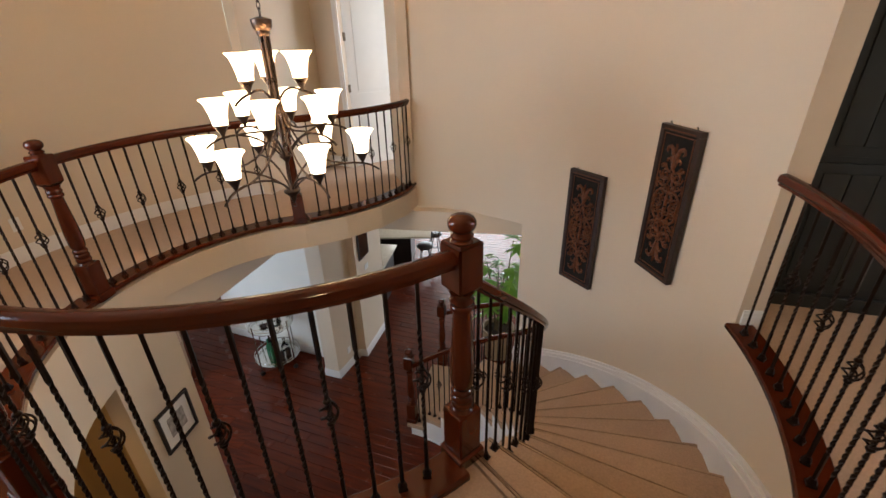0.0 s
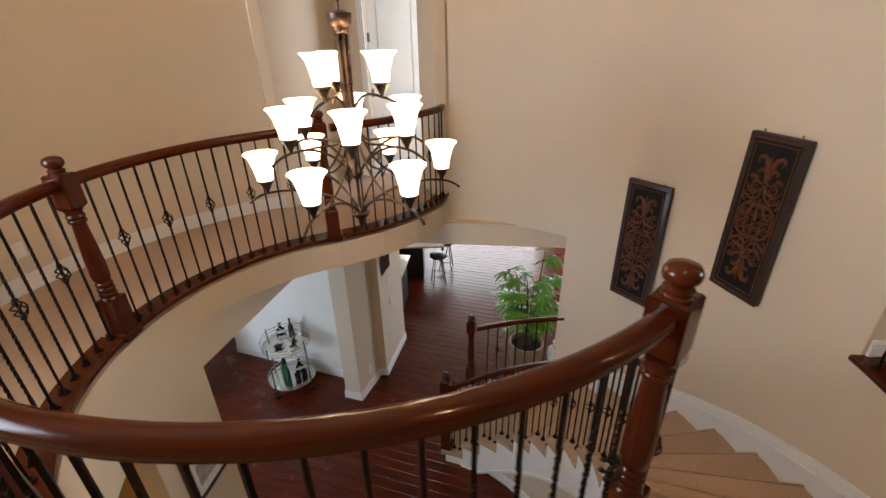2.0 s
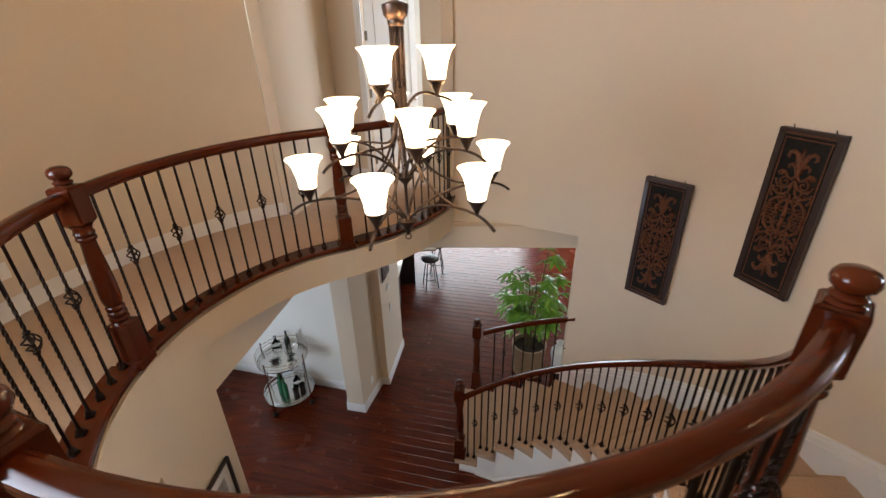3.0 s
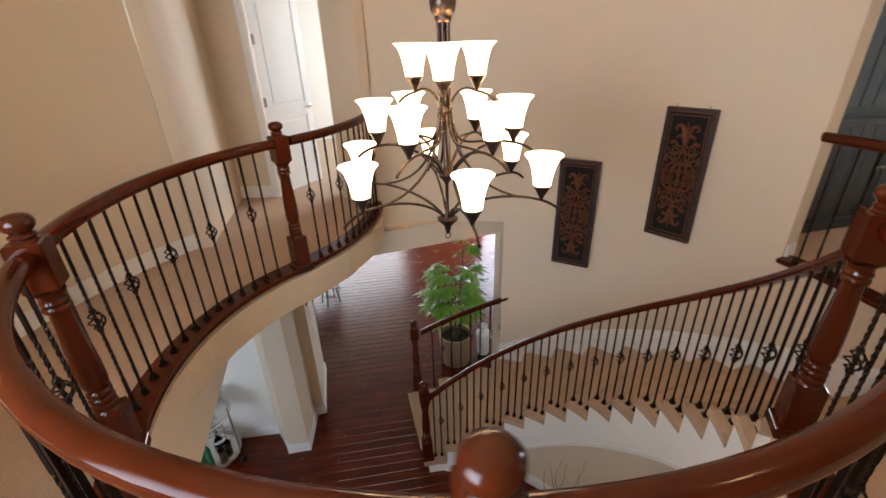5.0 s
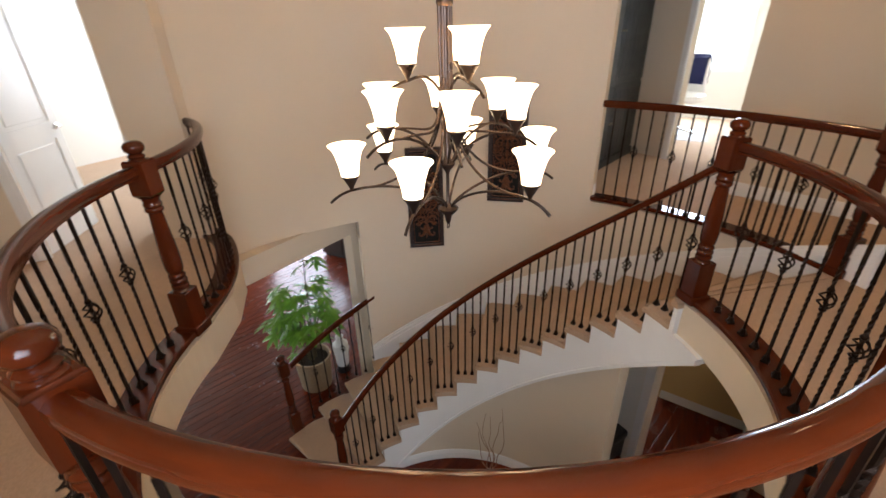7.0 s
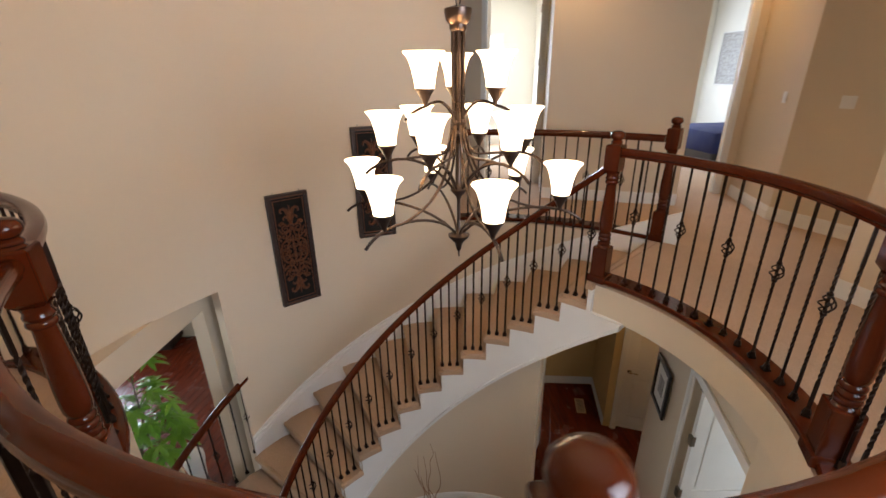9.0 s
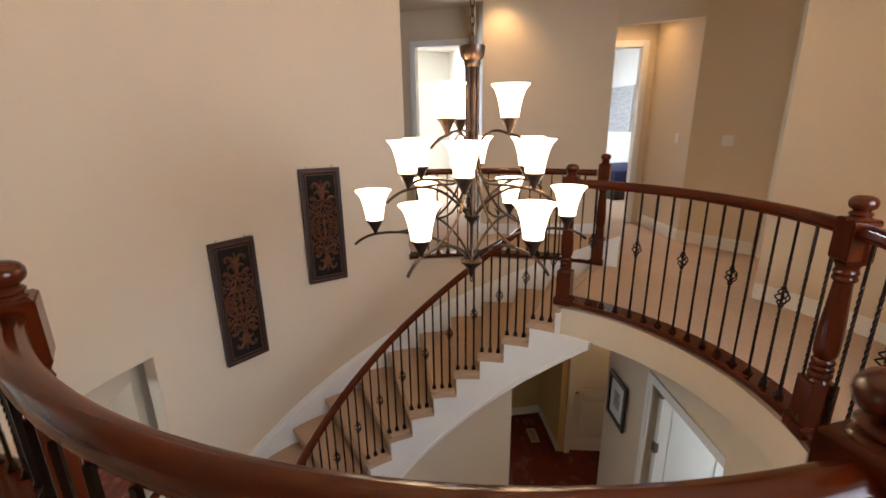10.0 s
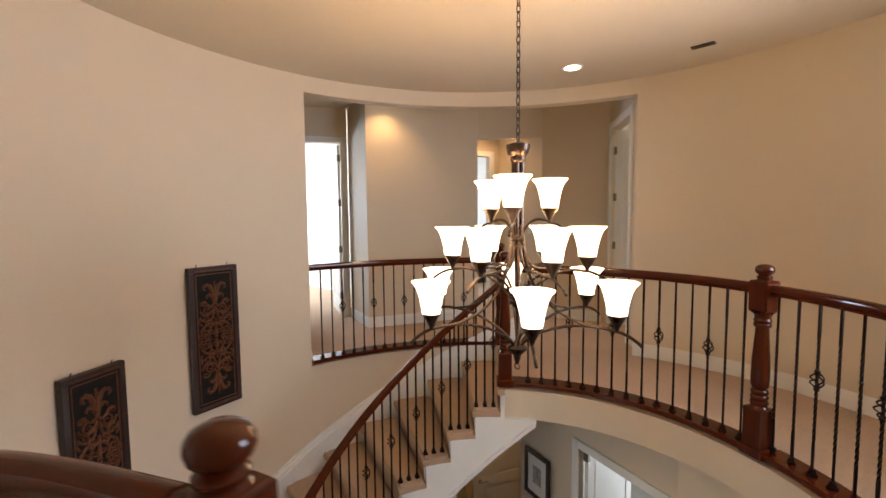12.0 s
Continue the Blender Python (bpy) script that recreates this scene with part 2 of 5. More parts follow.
STEPS = 16
RISE = UP / STEPS
STEP_A = (A_STAIR0 - A_TOP) / (STEPS - 1)


def at(a, r, c=V):
    return (c[0] + r * math.cos(radians(a)), c[1] + r * math.sin(radians(a)))


def arc(a0, a1, r, c=V, step=3.0):
    n = max(2, int(abs(a1 - a0) / step) + 1)
    return [at(a0 + (a1 - a0) * k / n, r, c) for k in range(n + 1)]


def arc_wall(name, a0, a1, r, thick, z0, z1, mat, c=W, step=1.0):
    return rounded(tagged(part(name, prism(arc(a0, a1, r, c, step) + arc(a1, a0, r + thick, c, step), z0, z1), mat), kind="structure"))


def wall(name, p, q, thick, z0, z1, mat, holes=()):
    """A straight wall from p to q, thick to the left of that way; holes: (from, to, bottom, top) along it."""
    p, q = Vector(p), Vector(q)
    d = q - p
    length = d.length
    d.normalize()
    n = Vector((-d.y, d.x))
    bm = bmesh.new()

    def block(s0, s1, lo, hi):
        if s1 - s0 > 0.001 and hi - lo > 0.001:
            prism([p + d * s0, p + d * s1, p + d * s1 + n * thick, p + d * s0 + n * thick], lo, hi, bm)
    s = 0.0
    for a, b, lo, hi in sorted(holes):
        block(s, a, z0, z1)
        block(a, b, z0, lo)
        block(a, b, hi, z1)
        s = b
    block(s, length, z0, z1)
    return tagged(part(name, bm, mat), kind="structure")


BASE_PROFILE = [(0, 0), (0.018, 0), (0.018, 0.09), (0.014, 0.10), (0.014, 0.118), (0.008, 0.128), (0.008, 0.138), (0, 0.14)]


def baseboard(path, z, flip=False):
    prof = [(-u if flip else u, v) for u, v in BASE_PROFILE]
    return tagged(part("baseboard", sweep(prof, [(x, y, z) for x, y in path]), white_paint), kind="structure")


# ---- large structure ----
wall_flare = [(-1.658, 4.609), (-1.27, 4.83), (-0.94, 5.13), (-0.68, 5.50), (-0.585, 5.80)]

# lower floor bed under the boards
tagged(part("floor", prism([(-8, -2.5), (6, -2.5), (6, 13), (-8, 13)], -0.2, -0.012), gap_wood), kind="structure")

# slab between the storeys, round the well
well = arc(-50, -251, 1.57) + [(x + 0.045, y - 0.035) for x, y in wall_flare[1:]]
tagged(part("balcony_slab", prism(well + arc(84, 310, 2.84, W), SOFFIT, UP - 0.03), paint), kind="structure")
balcony_carpet = arc(-50, -251, 1.61) + [(x - 0.01, y) for x, y in wall_flare[1:]]
tagged(part("balcony_floor", prism(balcony_carpet + arc(84, 310, 2.84, W), UP - 0.03, UP), carpet), kind="structure")
rounded(arc_wall("ceiling_lower", -50, 310, 2.84, 9.5, SOFFIT, UP - 0.03, ceiling_paint))
rounded(arc_wall("floor_upper", -50, 310, 2.84, 9.5, UP - 0.03, UP, carpet))
rounded(arc_wall("ceiling", -50, 310, 0.02, 2.95, CEIL, CEIL + 0.1, ceiling_paint))
rounded(arc_wall("ceiling_hall", -50, 310, 2.90, 9.5, 6.10, 6.25, ceiling_paint))

# round wall: stair side full height, gallery side above the balcony
arc_wall("wall_stair", 49, -5.4, R_WALL, 0.14, LOW, 6.25, paint)
arc_wall("wall_over_doorway", 80, 49, R_WALL, 0.14, 2.76, 6.25, paint)
arc_wall("wall_below_hall", -5.4, -12, R_WALL, 0.14, LOW, UP - 0.03, paint)
arc_wall("wall_header_hall", -5.4, -78, R_WALL, 0.14, 5.735, 6.25, paint)
arc_wall("wall_gallery", 282, 226, R_WALL, 0.14, UP, 6.25, paint)
arc_wall("wall_gallery_middle", 190, 117.2, R_WALL, 0.14, UP, 6.25, paint)
# sill and lintel of the added gallery window
arc_wall("wall_gallery_sill", 226, 190, R_WALL, 0.14, UP, 3.95, paint)
arc_wall("wall_gallery_lintel", 226, 190, R_WALL, 0.14, 5.45, 6.25, paint)
arc_wall("wall_header_alcove", 117.2, 80, R_WALL, 0.14, 5.735, 6.25, paint)
baseboard(arc(282, 117.2, R_WALL - 0.002, W, 1.0), UP, True)

# rooms round the well, upper floor
wall("wall_alcove_left", (-2.00, 6.90), (-2.395, 5.51), 0.12, UP, 6.12, paint)
wall("wall_alcove_right", (-0.56, 5.72), (-0.735, 6.235), 0.12, UP, 6.12, paint)
wall("wall_alcove_back", (-0.735, 6.235), (-2.06, 6.932), -0.12, UP, 6.12, paint, [(0.09, 0.845, UP, UP + 2.60)])
wall("wall_corner_room_back", (2.2, 9.8), (-2.6, 9.8), 0.1, UP, 6.12, room_paint, [])
wall("wall_corner_room_left", (-2.6, 9.8), (-2.4, 6.9), 0.1, UP, 6.12, room_paint)
wall("wall_corner_room_right", (2.2, 6.0), (2.2, 9.8), -0.1, UP, 6.12, room_paint, [(1.2, 3.2, UP + 0.8, UP + 2.3)])
wall("wall_corner_room_front", (2.2, 6.0), (-0.55, 6.0), -0.1, UP, 6.12, room_paint)
wall("wall_hall_north", (1.80, 2.75), (2.06, 3.70), 0.12, UP, 6.12, paint)
wall("wall_behind_armoire", (4.3, 3.10), (2.0, 3.70), 0.12, UP, 6.12, paint)
wall("wall_guest_door", (3.20, 1.32), (4.27, 3.05), -0.12, UP, 6.12, paint, [(0.10, 0.87, UP, UP + 2.55)])
wall("wall_hall_return", (2.42, 1.53), (3.19, 1.31), -0.12, UP, 6.12, paint)
wall("wall_hall_long", (1.81, 0.03), (2.42, 1.53), -0.12, UP, 6.12, paint)
wall("wall_corridor_header", (1.16, -0.64), (1.81, 0.03), -0.12, UP + 2.59, 6.12, paint)
wall("wall_corridor_right", (2.22, -0.97), (1.16, -0.64), 0.10, UP, 6.12, paint)
wall("wall_corridor_left", (2.0, 0.17), (2.62, 0.03), 0.10, UP, 6.12, paint)
wall("wall_bedroom_door", (2.20, -0.98), (2.58, 0.06), -0.10, UP, 6.12, paint, [(0.20, 0.90, UP, UP + 2.45)])
wall("wall_switch", (0.28, -0.92), (1.16, -0.64), -0.12, UP, 6.12, paint)
wall("wall_landing", (-0.58, 0.20), (0.28, -0.92), -0.12, UP, 6.12, paint, [(0.45, 1.33, UP, UP + 2.60)])
for name, p, q in (("wall_guest_north", (7.2, 3.6), (4.2, 3.6)), ("wall_guest_south", (3.3, 0.3), (7.2, 0.3)), ("wall_bedroom_south", (2.9, -3.4), (6.6, -3.4)),
                   ("wall_bedroom_east", (6.6, -3.4), (6.6, 0.2)), ("wall_bedroom_west", (2.9, -1.6), (2.9, -3.4)), ("wall_landing_room", (2.6, -2.9), (-1.4, -2.9)), ("wall_landing_west", (-1.4, -2.9), (-1.4, 0.1))):
    wall(name, p, q, -0.1, UP, 6.12, room_paint)
wall("wall_guest_corner", (3.3, 0.3), (3.1, 1.24), 0.1, UP, 6.12, room_paint)
wall("wall_bedroom_corner", (2.22, -1.0), (2.9, -1.7), -0.1, UP, 6.12, room_paint)
wall("wall_bedroom_north", (6.6, 0.15), (2.5, 0.05), -0.1, UP, 6.12, room_paint)
wall("wall_guest_window", (7.2, 0.3), (7.2, 3.6), -0.1, UP, 6.12, room_paint, [(0.7, 2.6, UP + 0.85, UP + 2.35)])
baseboard([(-2.395, 5.51), (-2.00, 6.89), (-1.565, 6.672)], UP)
baseboard([(-0.735, 6.23), (-0.58, 5.78)], UP)
baseboard([(1.81, 0.03), (2.42, 1.53), (3.19, 1.31)], UP, True)
baseboard([(2.16, -0.951), (1.16, -0.64), (0.36, -0.894)], UP)
baseboard([(2.2, 9.8), (-2.6, 9.8)], UP)
baseboard([(1.69, 2.754), (1.80, 2.745), (2.03, 3.60)], UP)

# recess with the wide doorway behind the foot of the stair
wall("wall_doorway", (1.2, 5.47), (-1.40, 5.845), 0.14, LOW, SOFFIT, paint, [(0.33, 2.66, 0, 2.5)])
# curved wall under the stair, and the lower wall under the balcony


def stair_z(a):
    """Height of the nosing line at an angle round the well."""
    return (A_STAIR0 - a) / STEP_A * RISE + RISE


def spiral(name, a0, a1, r0, r1, low, high, mat, parent=None, c1=V, step=1.0, c0=V):
    """A curved block whose lower and upper edges follow low(a) and high(a)."""
    bm = bmesh.new()
    n = max(1, int(abs(a1 - a0) / step + 0.5))
    rings = []
    for k in range(n + 1):
        a = a0 + (a1 - a0) * k / n
        (x0, y0), (x1, y1) = at(a, r0, c0), at(a, r1, c1)
        rings.append([bm.verts.new(p) for p in ((x0, y0, low(a)), (x1, y1, low(a)), (x1, y1, high(a)), (x0, y0, high(a)))])
    for p, q in zip(rings, rings[1:]):
        for k in range(4):
            bm.faces.new((p[k], p[(k + 1) % 4], q[(k + 1) % 4], q[k]))
    bm.faces.new(rings[0][::-1])
    bm.faces.new(rings[-1])
    return rounded(part(name, bm, mat, parent))


STRING = 0.565
tagged(spiral("wall_under_stair", 58, -35, 1.60, 1.72, lambda a: LOW, lambda a: max(0.02, stair_z(a) - STRING + 0.05), paint), kind="structure")
baseboard(arc(55, -35, 1.598, V, 1.0), LOW)
tagged(spiral("wall_beside_stair", -12, -50, R_WALL, R_WALL + 0.14, lambda a: stair_z(a) - STRING, lambda a: UP - 0.03, paint, None, W, 1.0, W), kind="structure")

# lower rooms
arc_wall("wall_under_balcony", 185.3, 160.6, 1.572, 0.14, LOW, SOFFIT, paint, V)
arc_wall("wall_over_arch", 226, 185.3, 1.572, 0.14, 2.39, SOFFIT, paint, V)
arc_wall("wall_entry_side", 262, 226, 1.70, 0.14, LOW, SOFFIT, paint, V)
arc_wall("wall_arch_back", 232, 172, 2.75, 0.1, LOW, SOFFIT, gold_paint, V)
wall("header_dining", (-2.10, 5.66), (-2.583, 3.611), -0.14, 2.42, SOFFIT, paint)
wall("wall_dining", (-2.10, 6.07), (-4.13, 6.817), -0.12, LOW, SOFFIT, room_paint)
tagged(part("column", prism([(-2.17, 6.13), (-2.09, 5.69), (-1.86, 5.61), (-1.64, 6.14), (-1.53, 6.12), (-1.30, 7.03), (-1.45, 7.06), (-1.70, 6.30)], LOW, SOFFIT), paint), kind="structure")
baseboard([(-4.13, 6.812), (-2.12, 6.072), (-2.093, 5.686), (-1.858, 5.605), (-1.638, 6.135), (-1.527, 6.115), (-1.295, 7.03)], LOW, False)
wall("wall_dining_far", (-7.4, 3.0), (-7.4, 9.0), -0.1, LOW, SOFFIT, room_paint)
wall("wall_dining_return", (-4.13, 6.83), (-3.95, 9.0), -0.1, LOW, SOFFIT, gold_paint)
wall("wall_dining_side", (-7.4, 9.0), (-3.85, 9.0), -0.1, LOW, SOFFIT, room_paint)
wall("wall_dining_front", (-2.71, 3.66), (-7.4, 3.0), -0.1, LOW, SOFFIT, gold_paint, [(1.5, 3.5, 0.7, 2.2)])
wall("wall_kitchen_left", (-3.4, 13), (-3.4, 7.0), 0.1, LOW, SOFFIT, room_paint)
wall("wall_kitchen_far", (4.6, 12.9), (-3.4, 12.9), 0.1, LOW, SOFFIT, room_paint, [(1.6, 6.2, 0.05, 2.3)])
wall("wall_kitchen_right", (4.6, 4.0), (4.6, 12.9), 0.1, LOW, SOFFIT, room_paint, [(4.85, 6.85, 0.05, 2.25)])
wall("wall_recess_right", (1.2, 5.60), (4.6, 5.2), 0.1, LOW, SOFFIT, paint)
# hall under the upper half of the stair
wall("wall_hall_end", (2.25, 0.55), (2.60, 2.60), -0.12, LOW, SOFFIT, gold_paint, [(1.05, 1.85, 0, 2.1)])
wall("wall_hall_side", (1.40, 0.76), (2.25, 0.55), -0.12, LOW, SOFFIT, gold_paint)
wall("wall_hall_door", (0.98, -0.22), (1.40, 0.76), -0.12, LOW, SOFFIT, gold_paint, [(0.10, 0.90, 0, 2.04)])
wall("wall_picture", (-0.30, 1.02), (0.50, 0.80), -0.12, LOW, SOFFIT, paint)
wall("wall_picture_end", (0.50, 0.80), (1.05, -0.20), -0.10, LOW, SOFFIT, gold_paint)
wall("wall_hall_back", (1.20, 1.76), (1.85, 2.75), 0.12, LOW, 1.80, room_paint)
wall("wall_study_back", (4.2, 0.9), (4.2, 3.2), -0.1, LOW, SOFFIT, room_paint)
wall("wall_study_side", (2.5, 1.1), (4.2, 0.9), -0.1, LOW, SOFFIT, room_paint)
wall("header_entry", (-1.55, 1.42), (-0.30, 1.02), -0.12, 2.28, SOFFIT, paint)
wall("wall_vestibule_right", (0.10, 0.86), (-0.02, -1.0), 0.1, LOW, SOFFIT, white_paint)
wall("wall_vestibule_left", (-1.70, -1.6), (-1.62, 1.40), 0.1, LOW, SOFFIT, white_paint)
wall("wall_vestibule_back", (0.3, -0.95), (-1.8, -0.95), 0.1, LOW, SOFFIT, white_paint, [(0.75, 1.75, 0.9, 2.2)])
baseboard([(2.42, 1.56), (2.25, 0.56), (1.41, 0.768)], LOW, True)
baseboard([(0.50, 0.81), (-0.28, 1.025)], LOW)
baseboard(arc(185.3, 160.6, 1.570, V, 1.0), LOW, True)
for name, ring in (("wall_outer_west", ((-8, -2.5), (-8, 13))), ("wall_outer_south", ((6, -2.5), (-8, -2.5)))):
    wall(name, *ring, 0.1, LOW, SOFFIT, paint)

# ---- stair ----
stair = thing("staircase", (*V, 0), 0, "curved staircase with beige carpet on white stringer", "staircase")


def local(path):
    return [(x - V[0], y - V[1]) for x, y in path]


for i in range(STEPS):
    a0 = A_STAIR0 - i * STEP_A
    a1 = max(a0 - STEP_A, -50.2)
    z = (i + 1) * RISE
    nose = 2.0 if i == 0 else 0.9
    ring = local(arc(a0 + nose, a1, 1.52) + arc(a1, a0 + nose, 2.78, W))
    bm = prism(ring, z - 0.06, z)
    bmesh.ops.bevel(bm, geom=[e for e in bm.edges if all(v.co.z > z - 0.01 for v in e.verts)], offset=0.024, segments=3, affect="EDGES")
    rounded(part("tread", bm, carpet, stair), 50)
    # front edge strip, its paler colour standing for sheen
    ring = local(arc(a0 + nose + 0.12, a0 + nose - 0.5, 1.54) + arc(a0 + nose - 0.5, a0 + nose + 0.12, 2.765, W))
    bm = prism(ring, z - 0.045, z + 0.003)
    bmesh.ops.bevel(bm, geom=[e for e in bm.edges if all(v.co.z > z - 0.01 for v in e.verts)], offset=0.009, segments=2, affect="EDGES")
    rounded(part("nosing", bm, sheen_carpet, stair, "carpet nosing painted paler for its sheen"), 50)
    part("riser", prism(local(arc(a0, a0 - 0.5, 1.535) + arc(a0 - 0.5, a0, 2.775, W)), max(z - RISE - 0.02, 0), z - 0.04), carpet, stair)
    # white stringer face under the tread end
    lo = lambda a: max(stair_z(a) - STRING, 0.0)
    spiral("stringer", a0 - 0.02, a1 - 0.02, 1.53, 1.60, lo, lambda a: z - 0.05, white_paint, None, V, 2.0).parent = stair
for o in stair.children:
    if o.name.startswith("stringer"):
        o.matrix_parent_inverse = Matrix.Translation((-V[0], -V[1], 0))
for o in (spiral("stringer", -50.2, -60, 1.53, 1.60, lambda a: stair_z(a) - STRING, lambda a: max(SOFFIT + 0.012, stair_z(a) - STRING + 0.02), white_paint),
          spiral("stringer_moulding", 66, -60, 1.515, 1.56, lambda a: max(stair_z(a) - STRING - 0.012, 0.0), lambda a: max(stair_z(a) - STRING + 0.03, 0.02), white_paint),
          spiral("underside", 60, -51.2, 1.60, 2.79, lambda a: stair_z(a) - STRING + 0.02, lambda a: stair_z(a) - STRING + 0.06, paint, None, W),
          spiral("skirting", 49, -53.2, 2.772, 2.805, lambda a: stair_z(a) - 0.24, lambda a: stair_z(a) + 0.135, white_paint, None, W, 1.0, W),
          spiral("skirting_moulding", 49, -53.2, 2.752, 2.805, lambda a: stair_z(a) + 0.135, lambda a: stair_z(a) + 0.155, white_paint, None, W, 1.0, W),
          spiral("skirting_band", 49, -53.2, 2.764, 2.805, lambda a: stair_z(a) + 0.155, lambda a: stair_z(a) + 0.20, white_paint, None, W, 1.0, W),
          spiral("skirting_cap", 49, -53.2, 2.776, 2.805, lambda a: stair_z(a) + 0.20, lambda a: stair_z(a) + 0.23, white_paint, None, W, 1.0, W)):
    o.parent = stair
    o.matrix_parent_inverse = Matrix.Translation((-V[0], -V[1], 0))


# ---- newels, balusters, rails ----


def newel(x, y, z, rz, label="turned cherry wood newel post with ball finial"):
    """A turned post 1.166 high with a square foot, a square block for the rail and a ball on top."""
    ob = thing("newel_post", (x, y, z), rz, label, "newel post", "newel posts of the stair and balcony")
    if not NEWEL:
        NEWEL["foot_block"] = part("foot_block", box(-0.058, 0.058, -0.058, 0.058, 0.002, 0.295, 0.007), cherry)
        NEWEL["plinth"] = part("plinth", box(-0.071, 0.071, -0.071, 0.071, 0, 0.062, 0.008), cherry)
        NEWEL["turned_shaft"] = rounded(part("turned_shaft", lathe([(0.052, 0.292), (0.048, 0.302), (0.040, 0.310), (0.046, 0.316), (0.049, 0.326), (0.046, 0.336), (0.038, 0.342), (0.045, 0.348), (0.048, 0.359), (0.045, 0.370),
            (0.038, 0.376), (0.044, 0.382), (0.047, 0.392), (0.044, 0.402), (0.037, 0.410), (0.042, 0.420), (0.047, 0.435), (0.049, 0.47), (0.049, 0.53), (0.046, 0.60), (0.041, 0.68), (0.036, 0.76), (0.035, 0.785),
            (0.044, 0.792), (0.047, 0.802), (0.044, 0.811), (0.040, 0.815), (0.044, 0.820), (0.047, 0.830), (0.043, 0.840), (0.041, 0.85), (0.050, 0.872)], 24), cherry))
        bm = bmesh.new()
        for z0, w0, z1, w1 in ((0.868, 0.036, 0.892, 0.055), (0.892, 0.055, 1.060, 0.055), (1.060, 0.055, 1.070, 0.046)):
            lo = [bm.verts.new((sx * w0, sy * w0, z0)) for sx, sy in ((-1, -1), (1, -1), (1, 1), (-1, 1))]
            hi = [bm.verts.new((sx * w1, sy * w1, z1)) for sx, sy in ((-1, -1), (1, -1), (1, 1), (-1, 1))]
            bm.faces.new(lo[::-1])
            bm.faces.new(hi)
            for k in range(4):
                bm.faces.new((lo[k], lo[(k + 1) % 4], hi[(k + 1) % 4], hi[k]))
        bmesh.ops.remove_doubles(bm, verts=bm.verts, dist=0.0005)
        bmesh.ops.bevel(bm, geom=[e for e in bm.edges if abs(e.verts[0].co.z - e.verts[1].co.z) > 0.1], offset=0.005, segments=2, affect="EDGES")
        NEWEL["rail_block"] = part("rail_block", bm, cherry)
        NEWEL["finial"] = rounded(part("finial", lathe([(0.044, 1.068), (0.040, 1.074), (0.034, 1.078), (0.040, 1.084), (0.041, 1.090), (0.036, 1.096), (0.028, 1.101),
            (0.036, 1.106), (0.046, 1.116), (0.050, 1.129), (0.049, 1.142), (0.041, 1.155), (0.026, 1.163), (0.004, 1.166)], 24), cherry))
        for o in NEWEL.values():
            o.parent = ob
    else:
        for name, o in NEWEL.items():
            new(name, o.data).parent = ob
    return ob


NEWEL = {}


def bar_mesh(name, height, twisted):
    """A square iron bar; the middle is twisted."""
    bm = bmesh.new()
    rings = []
    n = 30
    zs = [0] + [height * (0.2 + 0.6 * k / n) for k in range(n + 1)] + [height]
    for i, z in enumerate(zs):
        turn = 0 if not twisted else radians(50) * min(max(i - 1, 0), n)
        r = 0.0086
        rings.append([bm.verts.new((r * math.cos(turn + k * math.pi / 2), r * math.sin(turn + k * math.pi / 2), z)) for k in range(4)])
    for a, c in zip(rings, rings[1:]):
        for k in range(4):
            bm.faces.new((a[k], a[(k + 1) % 4], c[(k + 1) % 4], c[k]))
    bm.faces.new(rings[-1])
    me = bpy.data.meshes.new(name)
    bm.to_mesh(me)
    bm.free()
    me.materials.append(iron)
    return me


def basket_mesh():
    bm = bmesh.new()
    for k in range(4):
        pts = []
        for j in range(13):
            t = j / 12
            r = 0.008 + 0.024 * math.sin(math.pi * t) ** 0.8
            a = k * math.pi / 2 + t * math.pi * 1.15
            pts.append((r * math.cos(a), r * math.sin(a), -0.042 + 0.084 * t))
        tube(pts, 0.0042, 5, bm)
    lathe([(0.011, -0.058), (0.015, -0.050), (0.011, -0.042)], 8, bm)
    lathe([(0.011, 0.042), (0.015, 0.050), (0.011, 0.058)], 8, bm)
    me = bpy.data.meshes.new("basket")
    bm.to_mesh(me)
    bm.free()
    me.materials.append(iron)
    me.shade_smooth()
    return me


def shoe_mesh():
    bm = box(-0.018, 0.018, -0.018, 0.018, 0, 0.014)
    lathe([(0.020, 0.014), (0.015, 0.030), (0.0125, 0.040)], 8, bm)
    me = bpy.data.meshes.new("shoe")
    bm.to_mesh(me)
    bm.free()
    me.materials.append(iron)
    return me


BASKET, SHOE = basket_mesh(), shoe_mesh()
BARS = {}


def baluster(parent, x, y, z, height, kind, rz=0):
    key = (round(height, 2), not kind.startswith("plain"))
    if key not in BARS:
        BARS[key] = bar_mesh("baluster", key[0], key[1])
    ob = new("baluster", BARS[key])
    ob.parent, ob.matrix_basis = parent, pose(x, y, z, 0, 0, rz)
    foot = new("shoe", SHOE)
    foot.parent = ob
    if kind.endswith("basket"):
        bk = new("basket", BASKET)
        bk.parent, bk.location = ob, (0, 0, height * 0.56)
    return ob


RAIL_PROFILE = [(-0.022, 0.0), (0.022, 0.0), (0.022, 0.012), (0.031, 0.020), (0.034, 0.036), (0.030, 0.052), (0.018, 0.062), (0, 0.065), (-0.018, 0.062), (-0.030, 0.052), (-0.034, 0.036), (-0.031, 0.020), (-0.022, 0.012)]


